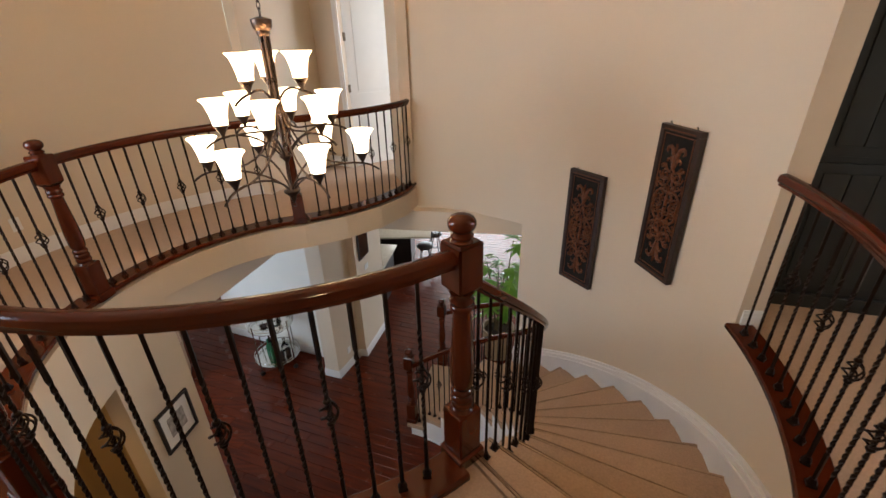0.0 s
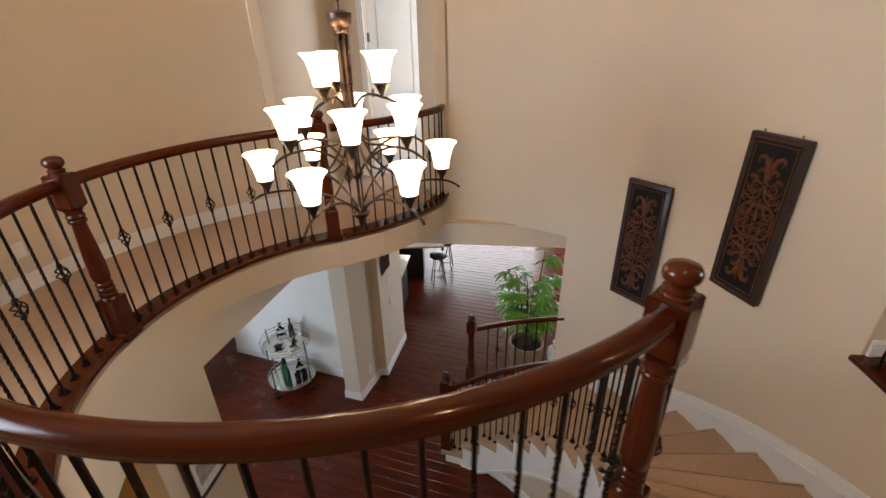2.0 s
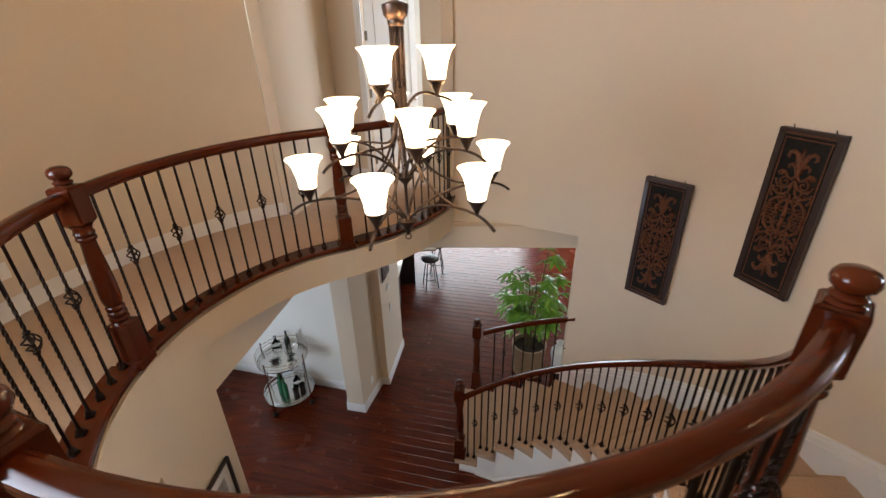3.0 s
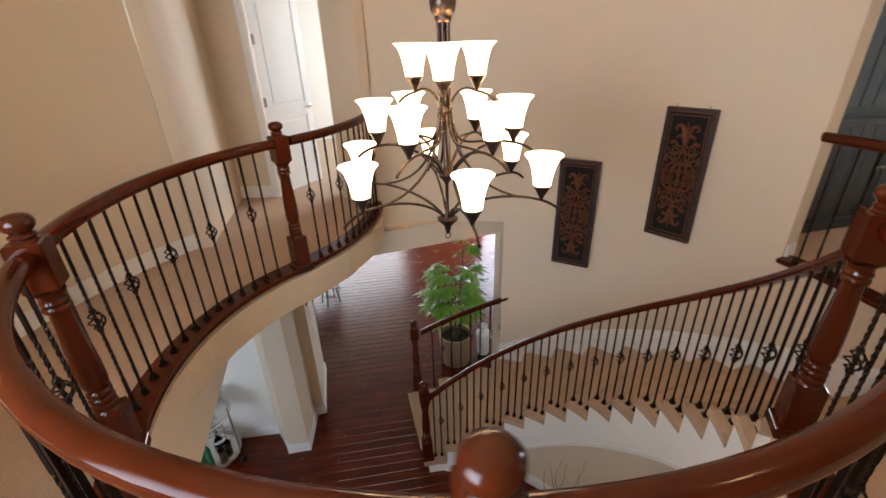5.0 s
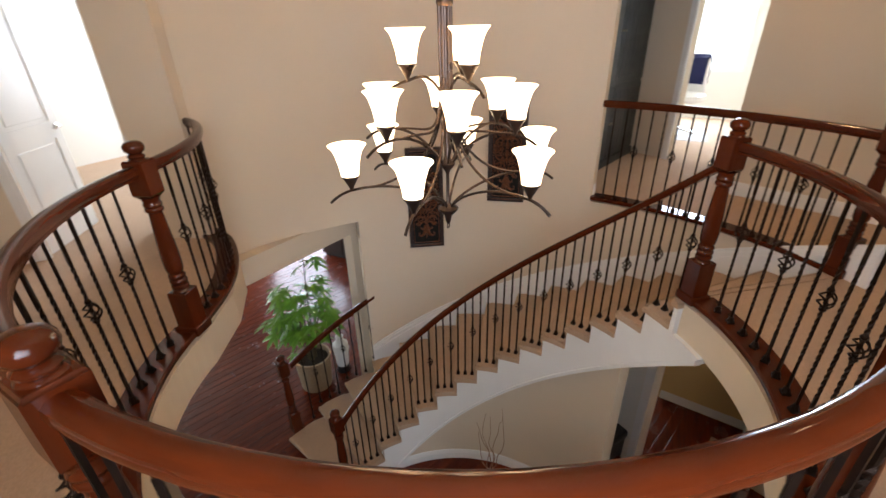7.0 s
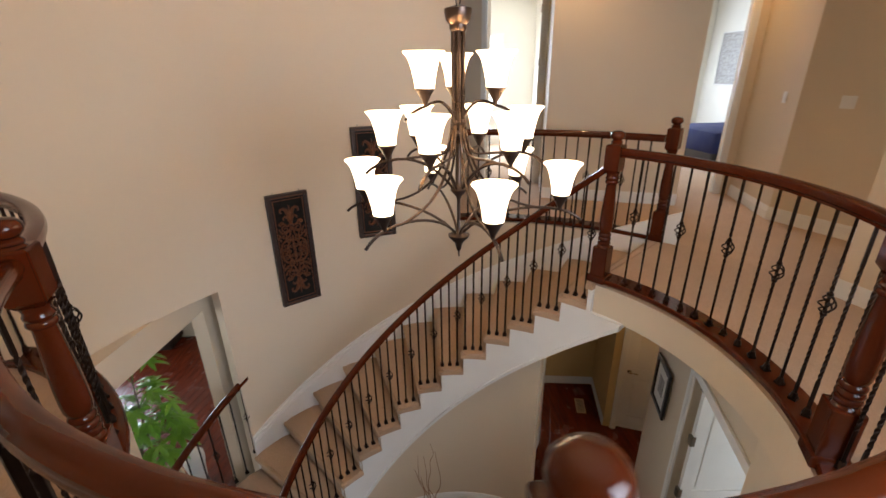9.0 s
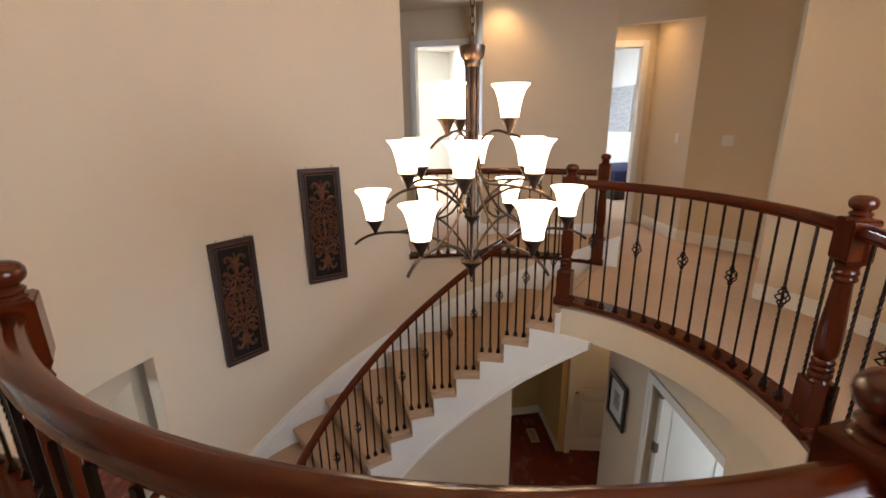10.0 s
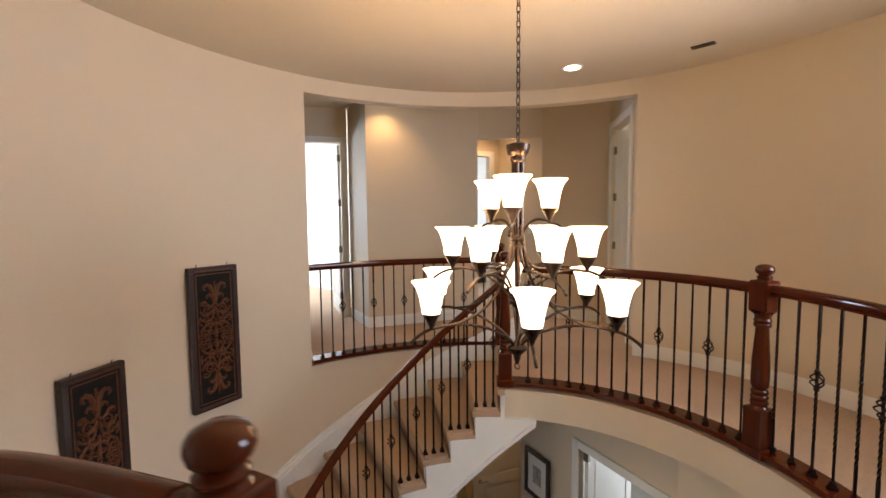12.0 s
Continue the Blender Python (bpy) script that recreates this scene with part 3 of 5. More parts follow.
def along(path, step):
    """Points at even steps on a path, with the share of the way."""
    p = [Vector(q) for q in path]
    run = [0.0]
    for a, c in zip(p, p[1:]):
        run.append(run[-1] + (Vector((c.x, c.y)) - Vector((a.x, a.y))).length)
    n = max(1, round(run[-1] / step))
    out = []
    for k in range(1, n):
        s = run[-1] * k / n
        i = max(j for j in range(len(run)) if run[j] <= s + 1e-9)
        i = min(i, len(p) - 2)
        f = (s - run[i]) / (run[i + 1] - run[i])
        out.append(p[i].lerp(p[i + 1], f))
    return out


def railing(name, path, label, rail_h=0.985, step=0.1105, first=1, group="balcony railings", feet=None):
    """A level railing on a wooden curb along a path at floor height."""
    ob = thing(name, (0, 0, 0), 0, label, "railing", group)
    curb = [(-0.110, 0), (0.050, 0), (0.056, 0.008), (0.056, 0.030), (0.048, 0.038), (-0.102, 0.038), (-0.110, 0.028)]
    rounded(part("curb", sweep(curb, path), cherry_rail, ob, "cherry wood curb"))
    rounded(part("handrail", sweep(RAIL_PROFILE, [(x, y, z + rail_h) for x, y, z in path]), cherry_rail, ob, "rounded cherry wood handrail"))
    for k, p in enumerate(along(feet or path, step)):
        baluster(ob, p.x, p.y, p.z + 0.038, rail_h - 0.036, "basket" if (k + first) % 3 == 1 else "twist", k * 17)
    return ob


N3, N5, N1, N2 = at(-50.3, R_RAIL), at(242.6, R_RAIL), at(176.5, R_RAIL), (-1.658, 4.609)
for p, a in ((N3, -50), (N5, 243), (N1, 176), (N2, 109)):
    newel(*p, UP, a)


def level(path, z=UP):
    return [(x, y, z) for x, y in path]


text = "curved cherry handrail on twisted black iron balusters along the balcony"
R_BAR = 1.630
railing("balcony_railing", level(arc(-52.1, -115.4, R_BAR - 0.01)), text, step=0.1136, feet=level(arc(-53.3, -117.2, R_BAR)))
railing("balcony_railing", level(arc(-119.2, -181.6, R_BAR - 0.01)), text, step=0.1166, first=2, feet=level(arc(-115.85, -184.7, R_BAR + 0.01)))
railing("balcony_railing", level(arc(-185.3, -248.9, R_BAR - 0.01)), text, step=0.1114, first=0, feet=level(arc(-185.4, -246.9, R_BAR + 0.015)))
flare = spline(wall_flare, 5)[1:]
railing("balcony_railing", [(p.x, p.y, UP) for p in flare], "cherry handrail on black iron balusters sweeping out to the wall")
railing("hall_railing", level(arc(-5.4, -47.5, R_WALL, W)), "black iron balusters under a cherry handrail, between hall and stairwell", 0.94, 0.115, 2)
newel(*at(-49, R_WALL, W), UP, -49)

def stair_rail(name, r, c, a0, a1, label):
    ob = thing(name, (0, 0, 0), 0, label, "railing", "stair railings")
    n = int(abs(a1 - a0) / 2) + 1
    path = []
    for k in range(n + 1):
        a = a0 + (a1 - a0) * k / n
        x, y = at(a, r, c)
        path.append((x, y, stair_z(a) + 0.862))
    rounded(part("handrail", sweep(RAIL_PROFILE, path), cherry_rail, ob, "rounded cherry wood handrail"))
    k = 0
    for i in range(STEPS - 1):
        for s in (0.08, 0.41, 0.74):
            a = A_STAIR0 - (i + s) * STEP_A
            if a < a0 - 1.6 and a > a1 + 1.2:
                x, y = at(a, r, c)
                zb = (i + 1) * RISE
                baluster(ob, x, y, zb, stair_z(a) + 0.872 - zb, "plain_basket" if k % 3 == 1 else "plain", a)
                k += 1
    return ob


newel(*at(73.5, 1.60), RISE, 73)
newel(-0.262, 5.718, RISE, 72)
stair_rail("stair_railing", 1.60, V, 72, -48.5, "black iron balusters and dark cherry handrail climbing the stair")
stair_rail("stair_railing", 2.76, V, 70.5, 46.5, "short dark cherry handrail with iron balusters at the stair foot")

# ---- chandelier ----
CH = (-1.111, 3.120)
chandelier = thing("chandelier", (*CH, 3.80), 0, "three-tier bronze chandelier with fifteen lit frosted glass shades", "chandelier")
bm = lathe([(0.016, 0.60), (0.016, 1.0)], 16)
for k in range(6):
    a = k * math.pi / 3
    rounded(part("rod", tube([(0.022 * math.cos(a), 0.022 * math.sin(a), 0.60), (0.024 * math.cos(a), 0.024 * math.sin(a), 0.97)], 0.008, 8), bronze, chandelier))
lathe([(0.03, 0.96), (0.036, 0.97), (0.036, 0.985), (0.05, 1.0), (0.056, 1.03), (0.056, 1.042), (0.03, 1.05), (0.012, 1.055)], 24, bm)
lathe([(0.006, 0.0), (0.012, 0.01), (0.02, 0.045), (0.05, 0.075), (0.052, 0.085), (0.02, 0.10), (0.008, 0.12), (0.008, 0.26), (0.014, 0.275), (0.036, 0.30), (0.038, 0.31), (0.02, 0.325), (0.014, 0.34), (0.014, 0.55), (0.036, 0.56), (0.036, 0.575), (0.028, 0.58), (0.036, 0.60), (0.03, 0.61)], 20, bm)
rounded(part("stem", bm, bronze, chandelier))
bm = tube([(0.014 * math.cos(t * math.pi / 6), 0, -0.012 + 0.014 * math.sin(t * math.pi / 6)) for t in range(13)], 0.003, 6)
part("ring", bm, bronze, chandelier)


def shade_bm():
    outer = [(0.037, 0.0), (0.040, 0.012), (0.0425, 0.035), (0.0475, 0.062), (0.054, 0.088), (0.0605, 0.110), (0.069, 0.127), (0.0795, 0.138), (0.0835, 0.142), (0.0835, 0.145)]
    return lathe(outer + [(0.079, 0.144), (0.066, 0.130), (0.056, 0.108), (0.044, 0.065), (0.038, 0.022), (0.012, 0.010)], 28)


for count, r, z, turns in ((3, 0.166, 0.741, (-2, 118, 240)), (6, 0.316, 0.517, (32, 97, 152, 213, 279, 333)), (6, 0.458, 0.291, (11, 73, 132.5, 188.5, 254, 310))):
    for turn in turns:
        a = radians(turn)
        ca, sa = math.cos(a), math.sin(a)

        def q(rr, zz):
            return (rr * ca, rr * sa, zz)
        seat = z - 0.062
        hub = {3: 0.62, 6: 0.30 if r < 0.4 else 0.09}[count]
        # arched arm from its hub out past the lamp, with a drooping tip
        rounded(part("arm", tube(bezier(q(0.018, hub), q(0.06, hub + 0.07), q(r * 0.55, seat + 0.035), q(r, seat), 10) + bezier(q(r, seat), q(r + 0.035, seat - 0.006), q(r + 0.07, seat - 0.022), q(r + 0.10, seat - 0.05), 5)[1:], 0.0068, 6), bronze, chandelier))
        if count == 6:
            # long rod that sweeps down from the collar
            rounded(part("arm", tube(bezier(q(0.026, 0.62), q(0.045, 0.40), q(r * 0.30, seat + 0.03), q(r * 0.80, seat + 0.004), 14), 0.0062, 6), bronze, chandelier))
        cup = rounded(part("cup", lathe([(0.007, z - 0.066), (0.010, z - 0.05), (0.014, z - 0.042), (0.030, z - 0.012), (0.041, z + 0.002), (0.041, z + 0.008), (0.01, z + 0.012)], 16), bronze, chandelier))
        cup.location = (r * ca, r * sa, 0)
        sh = rounded(part("shade", shade_bm(), shade_glass, chandelier, "lit frosted glass bell shade"))
        sh.location = (r * ca, r * sa, z)
links = int((CEIL - 4.85) / 0.034)
bm = bmesh.new()
for k in range(links):
    pts = []
    for j in range(13):
        t = j * math.pi / 6
        u, v = 0.009 * math.cos(t), 0.023 * math.sin(t)
        pts.append((u if k % 2 else 0, 0 if k % 2 else u, 1.075 + k * 0.034 + v))
    tube(pts, 0.0028, 5, bm)
part("chain", bm, bronze, chandelier)
part("canopy", lathe([(0.07, CEIL - 3.80 - 0.03), (0.075, CEIL - 3.80 - 0.002)], 24), bronze, chandelier)
for k in range(6):
    lamp = bpy.data.lights.new("bulb_glow", "POINT")
    lamp.energy, lamp.color, lamp.shadow_soft_size = BULB_WATTS, WARM, 0.05
    o = new("bulb_glow", lamp)
    a = radians(6 + 60 * k)
    o.location = (CH[0] + 0.36 * math.cos(a), CH[1] + 0.36 * math.sin(a), 4.40)
    # the open tops of the shades send most of the light upwards
    lamp = bpy.data.lights.new("shade_uplight", "SPOT")
    lamp.energy, lamp.color, lamp.shadow_soft_size, lamp.spot_size, lamp.spot_blend = UP_WATTS, WARM, 0.06, radians(180), 1.0
    o = new("shade_uplight", lamp)
    o.matrix_world = pose(CH[0] + 0.36 * math.cos(a), CH[1] + 0.36 * math.sin(a), 4.50, 180, 0, 0)

# ---- wall panels ----


def strip(points, w0, w1, depth, bm, flat_y=-0.014):
    """A raised ribbon in the plane of the panel (x, z), rounded in section, along points."""
    pts = [Vector((p[0], p[1])) for p in points]
    rings = []
    n = len(pts)
    for i, p in enumerate(pts):
        d = (pts[min(i + 1, n - 1)] - pts[max(i - 1, 0)]).normalized()
        o = Vector((-d.y, d.x))
        w = (w0 + (w1 - w0) * i / (n - 1)) / 2
        rings.append([bm.verts.new((p.x + o.x * w * u, flat_y - depth * h, p.y + o.y * w * u)) for u, h in ((-1, 0), (-0.6, 0.75), (0, 1), (0.6, 0.75), (1, 0))])
    for a, c in zip(rings, rings[1:]):
        for k in range(4):
            bm.faces.new((a[k], a[k + 1], c[k + 1], c[k]))


def curl(cx, cz, r, start, turns, n=22):
    """A spiral that closes on (cx, cz)."""
    return [(cx + r * (1 - 0.85 * k / n) * math.cos(start + turns * 2 * math.pi * k / n), cz + r * (1 - 0.85 * k / n) * math.sin(start + turns * 2 * math.pi * k / n)) for k in range(n + 1)]


def scroll_relief(h):
    """Mirrored scrolls with a three-leaf flower at both ends, about the middle of a panel h high."""
    bm = bmesh.new()
    for up in (1, -1):
        for side in (1, -1):
            def go(pts, w0, w1, d):
                strip([(side * x, h / 2 + up * z) for x, z in pts], w0, w1, d, bm)
            top = h * 0.36
            # flower: a wide curling leaf, a shorter one under it
            go([(0.0, top - 0.105), (0.014, top - 0.05), (0.036, top + 0.006), (0.064, top + 0.022), (0.086, top + 0.012), (0.092, top - 0.012), (0.078, top - 0.022)], 0.046, 0.013, 0.015)
            go([(0.0, top - 0.125), (0.022, top - 0.080), (0.048, top - 0.062), (0.068, top - 0.074), (0.066, top - 0.094)], 0.036, 0.012, 0.013)
            # scrolls under the flower, spreading to the frame
            go([(0.0, top - 0.135), (0.030, top - 0.165), (0.060, top - 0.150), (0.082, top - 0.118), (0.108, top - 0.120)], 0.020, 0.022, 0.012)
            go(curl(0.062, top - 0.190, 0.040, 1.9, -1.35), 0.017, 0.008, 0.012)
            go(curl(0.108, top - 0.130, 0.020, 2.6, 1.1), 0.016, 0.009, 0.012)
            go([(0.0, top - 0.165), (0.028, top - 0.215), (0.070, top - 0.235), (0.110, top - 0.215), (0.128, top - 0.180)], 0.020, 0.014, 0.012)
            go([(0.006, top - 0.185), (0.026, top - 0.260), (0.070, top - 0.285), (0.118, top - 0.262), (0.134, top - 0.232)], 0.018, 0.016, 0.012)
            go(curl(0.088, top - 0.262, 0.034, 0.9, 1.3), 0.016, 0.007, 0.011)
            go(curl(0.040, top - 0.300, 0.034, -1.4, 1.3), 0.016, 0.007, 0.012)
            # heart of the panel
            go([(0.0, 0.125), (0.034, 0.105), (0.060, 0.066), (0.058, 0.022), (0.040, 0.0)], 0.020, 0.016, 0.013)
            go([(0.030, 0.130), (0.080, 0.120), (0.118, 0.085), (0.130, 0.035), (0.124, 0.0)], 0.022, 0.020, 0.013)
            go(curl(0.092, 0.058, 0.030, -0.6, -1.3), 0.016, 0.007, 0.012)
            go(curl(0.030, 0.055, 0.024, 2.2, 1.2), 0.014, 0.007, 0.012)
            go([(0.060, 0.0), (0.084, 0.014), (0.112, 0.010)], 0.020, 0.012, 0.010)
            go([(0.118, 0.120), (0.136, 0.150), (0.130, 0.185)], 0.020, 0.008, 0.011)
        strip([(0, h / 2 + up * (top - 0.13)), (0, h / 2 + up * (top - 0.06)), (0, h / 2 + up * (top + 0.0)), (0, h / 2 + up * (top + 0.050))], 0.040, 0.005, 0.018, bm)
        strip([(0, h / 2 + up * 0.004), (0, h / 2 + up * 0.03), (0, h / 2 + up * 0.09), (0, h / 2 + up * 0.17)], 0.034, 0.014, 0.015, bm)
    return bm


def wall_panel(a, z0, z1, label):
    x, y = at(a, R_WALL - 0.042, W)
    ob = thing("wall_panel", (x, y, z0), a - 90, label, "wall art", "carved wall panels")
    h, w = z1 - z0, 0.41
    part("board", box(-w / 2 + 0.03, w / 2 - 0.03, -0.014, 0.028, 0.03, h - 0.03), black_panel, ob)
    for x0, x1, zz0, zz1 in ((-w / 2, w / 2, 0, 0.042), (-w / 2, w / 2, h - 0.042, h), (-w / 2, -w / 2 + 0.042, 0.0422, h - 0.0422), (w / 2 - 0.042, w / 2, 0.0422, h - 0.0422)):
        part("frame_bar", box(x0, x1, -0.024, 0.026, zz0, zz1, 0.005), panel_edge, ob, "brown moulded frame")
    for zz in (0.030, 0.062, h - 0.062, h - 0.030):
        y0 = -0.021 if 0.05 < zz < h - 0.05 else -0.028
        part("bead", box(-w / 2 + 0.05, w / 2 - 0.05, y0, -0.012, zz - 0.004, zz + 0.004, 0.002), relief_gold, ob, "worn copper-coloured bead")
    for sx in (-1, 1):
        part("bead", box(sx * (w / 2 - 0.058) - 0.004, sx * (w / 2 - 0.058) + 0.004, -0.020, -0.012, 0.07, h - 0.07), relief_gold, ob)
        part("hook", tube([(sx * 0.13, 0.01, h - 0.01), (sx * 0.13, 0.0, h + 0.018), (sx * 0.13, -0.006, h + 0.022)], 0.004, 6), black_wood, ob)
    rounded(part("relief", scroll_relief(h), relief_gold, ob, "copper-coloured carved scroll relief"), 60)
    return ob


wall_panel(32.75, 2.357, 3.552, "tall black wall panel with copper scroll relief, hung lower")
wall_panel(13.7, 2.931, 4.123, "tall black wall panel with copper scroll relief, hung higher")

# ---- doors ----


def panel_door(name, w, h, x, y, z, rz, label, lever=True, hinges=(0.2, 1.0, 1.8), group=""):
    """A white two-panel door leaf, hinged at its own origin and lying along +x, 40 mm thick."""
    ob = thing(name, (x, y, z), rz, label, "door", group)
    bm = box(0.004, 0.104, -0.02, 0.02, 0.008, h - 0.004)
    box(w - 0.104, w - 0.004, -0.02, 0.02, 0.008, h - 0.004, 0, bm)
    for z0, z1 in ((0.008, 0.22), (0.86, 1.0), (h - 0.13, h - 0.004)):
        box(0.104, w - 0.104, -0.0199, 0.0199, z0, z1, 0, bm)
    part("stiles_and_rails", bm, white_paint, ob)
    for z0, z1 in ((0.22, 0.86), (1.0, h - 0.13)):
        bm = box(0.104, w - 0.104, -0.009, 0.009, z0, z1)
        box(0.135, w - 0.135, -0.0155, 0.0155, z0 + 0.035, z1 - 0.035, 0.006, bm)
        part("raised_panel", bm, white_paint, ob)
    for hz in hinges:
        part("hinge", box(-0.018, 0.022, -0.030, 0.024, hz - 0.05, hz + 0.05, 0.003), steel, ob, "dark metal hinge")
    if lever:
        for sgn in (1, -1):
            bm = lathe([(0.026, 0), (0.026, 0.008), (0.012, 0.012), (0.010, 0.045)], 14, None, pose(w - 0.06, sgn * 0.02, 0.95, -90 * sgn, 0, 0))
            tube([(w - 0.06, sgn * 0.06, 0.95), (w - 0.11, sgn * 0.063, 0.952), (w - 0.16, sgn * 0.06, 0.948)], 0.008, 8, bm)
            rounded(part("lever_handle", bm, chrome, ob, "satin metal lever handle"))
    return ob


def casing(name, p, d, s0, s1, z, h, off, width=0.085, mat=None):
    """White trim round a doorway on the line p + d s; off: side and distance of its face from that line."""
    ob = thing(name, (p[0], p[1], z), math.degrees(math.atan2(d[1], d[0])), "white painted wooden door trim", "door frame", "", "structure")
    mat = mat or white_paint
    y0, y1 = sorted((off, off + (0.022 if off > 0 else -0.022)))
    for a, b, lo, hi in ((s0 - width, s0, 0, h + width), (s1, s1 + width, 0, h + width), (s0, s1, h, h + width)):
        bm = box(a, b, y0, y1, lo, hi, 0.004)
        m = (a + b) / 2
        if hi > h and b - a < 0.2:
            box(m - 0.022, m + 0.022, y0 - 0.006, y1 + 0.006, lo, hi - 0.01, 0.003, bm)
        part("trim", bm, mat, ob)
    return ob


def unit(p, q):
    d = Vector(q) - Vector(p)
    return d.normalized()


# corner room door seen past the balcony end, standing open
p, q = (-0.735, 6.235), (-2.06, 6.932)
d = unit(p, q)
casing("door_1", p, d, 0.09, 0.845, UP, 2.60, 0.002)
panel_door("white_door", 0.74, 2.59, -1.47, 6.69, UP, 36, "white two-panel door standing open into a bright room", True, (0.25, 1.07, 1.70, 2.2), "white panel doors")
# guest room doorway
casing("door_2", (3.20, 1.32), unit((3.20, 1.32), (4.27, 3.05)), 0.10, 0.87, UP, 2.55, 0.002)
panel_door("white_door", 0.75, 2.54, 3.365, 1.365, UP, -22, "white door standing open against the guest room wall", False, (0.3, 1.0, 1.69, 2.35), "white panel doors")
# bedroom doorway in the corridor
casing("door_3", (2.20, -0.98), unit((2.20, -0.98), (2.58, 0.06)), 0.20, 0.90, UP, 2.45, 0.002)
# landing room door
p, q = (-0.58, 0.20), (0.28, -0.92)
d = unit(p, q)
casing("door_4", p, d, 0.45, 1.33, UP, 2.60, 0.002)
panel_door("white_door", 0.86, 2.59, 0.20, -0.90, UP, 192, "white panelled door standing half open off the landing", True, (0.45, 1.07, 1.71, 2.32), "white panel doors")
# ground floor hall door, closed
p, q = (0.98, -0.22), (1.40, 0.76)
d = unit(p, q)
casing("door_5", p, d, 0.10, 0.90, LOW, 2.04, 0.002, 0.075)
panel_door("white_door", 0.80, 2.03, p[0] + d.x * 0.10 + d.y * 0.05, p[1] + d.y * 0.10 - d.x * 0.05, LOW, math.degrees(math.atan2(d.y, d.x)), "closed white two-panel door at the end of the hall", True, (), "white panel doors")
# white casing on the free end of the short hall wall
ob = thing("trim_hall", (1.20, 1.76, LOW), math.degrees(math.atan2(0.99, 0.65)), "white painted casing on the end of the hall wall", "trim", "", "structure")
part("casing_board", box(-0.022, -0.002, -0.02, 0.14, 0, 1.80, 0.004), white_paint, ob)
part("casing_edge", box(-0.002, 0.075, 0.122, 0.142, 0, 1.80, 0.004), white_paint, ob)
# vestibule doorway with tall white leaf
p, q = (-0.30, 1.02), (-1.55, 1.42)
d = unit(p, q)
casing("door_6", p, d, 0.06, 1.20, LOW, 2.27, -0.002, 0.08)
panel_door("white_door", 0.84, 2.24, -0.40, 0.98, LOW, -96, "tall white door standing open into the vestibule", True, (0.3, 0.97, 1.60, 2.18), "white panel doors")
panel_door("white_door", 0.80, 2.05, -0.62, -0.83, LOW, 180, "closed white panelled closet door", True, (), "white panel doors")


# windows assumed for the side rooms; their glowing panes stand for daylight
def window(name, x, y, z, rz, w, h, panes=(2, 2)):
    ob = thing(name, (x, y, z), rz, "white framed window with a pane glowing in place of daylight", "window", "", "structure")
    t = 0.05
    for a, b, lo, hi in ((-w / 2, -w / 2 + t, 0, h), (w / 2 - t, w / 2, 0, h), (-w / 2 + t, w / 2 - t, 0, t), (-w / 2 + t, w / 2 - t, h - t, h)):
        part("window_frame", box(a, b, -0.04, 0.04, lo, hi, 0.004), white_paint, ob)
    for k in range(1, panes[0]):
        xx = -w / 2 + w * k / panes[0]
        part("mullion", box(xx - 0.015, xx + 0.015, -0.025, 0.025, t, h - t), white_paint, ob)
    part("pane", box(-w / 2 + t, w / 2 - t, 0.045, 0.05, t, h - t), outdoor_glow, ob, "pane glowing in place of daylight")
    return ob


window("window_1", 0.4, 12.95, 0.05, 0, 4.6, 2.25, (4, 1))
# unseen dining window, added behind the dining lamp
window("added_dining_window", -5.195, 3.36, 0.7, 188, 2.0, 1.5)
window("window_3", 7.25, 1.95, UP + 0.85, -90, 1.9, 1.5)
window("window_4", 2.25, 8.2, UP + 0.8, -90, 2.0, 1.5)
window("window_5", -0.95, -1.0, 0.9, 180, 1.0, 1.3)

# unseen window, added to go with the gallery lamp
x, y = at(208, R_WALL + 0.10, W)
window("added_gallery_window", x, y, 3.95, 208 - 90, 1.70, 1.50, (3, 1))

# ---- upper hall things ----


def armoire():
    ob = thing("armoire", (2.02, 3.04, UP), -15, "tall dark green-black armoire with planked doors against the hall wall", "armoire")
    w, dp, h = 1.93, 0.40, 2.25
    part("body", box(0.02, w - 0.02, 0.03, dp, 0.05, h - 0.06, 0.004), armoire_paint, ob)
    part("plinth", box(0, w, 0.0, dp, 0, 0.10, 0.006), armoire_paint, ob)
    part("cornice", box(-0.03, w + 0.03, -0.03, dp, h - 0.06, h, 0.012), armoire_paint, ob)
    for k in range(2):
        for z0, z1 in ((0.12, 0.98), (1.02, h - 0.08)):
            x0, x1 = 0.03 + k * (w / 2 - 0.02), w / 2 - 0.005 + k * (w / 2 - 0.025)
            door = part("cabinet_door", box(x0, x1, 0.012, 0.03, z0, z1, 0.003), armoire_paint, ob)
            n = 6
            for j in range(n):
                a = x0 + 0.05 + (x1 - x0 - 0.10) * j / n
                part("plank", box(a + 0.003, a + (x1 - x0 - 0.10) / n - 0.003, 0.004, 0.013, z0 + 0.06, z1 - 0.06, 0.003), armoire_paint, door)
            kx = x1 - 0.03 if k == 0 else x0 + 0.03
            part("knob", lathe([(0.012, 0), (0.008, 0.012), (0.016, 0.02), (0.012, 0.03)], 12, None, pose(kx, 0.012, (z0 + z1) / 2, 90, 0, 0)), steel, door)
    return ob


armoire()


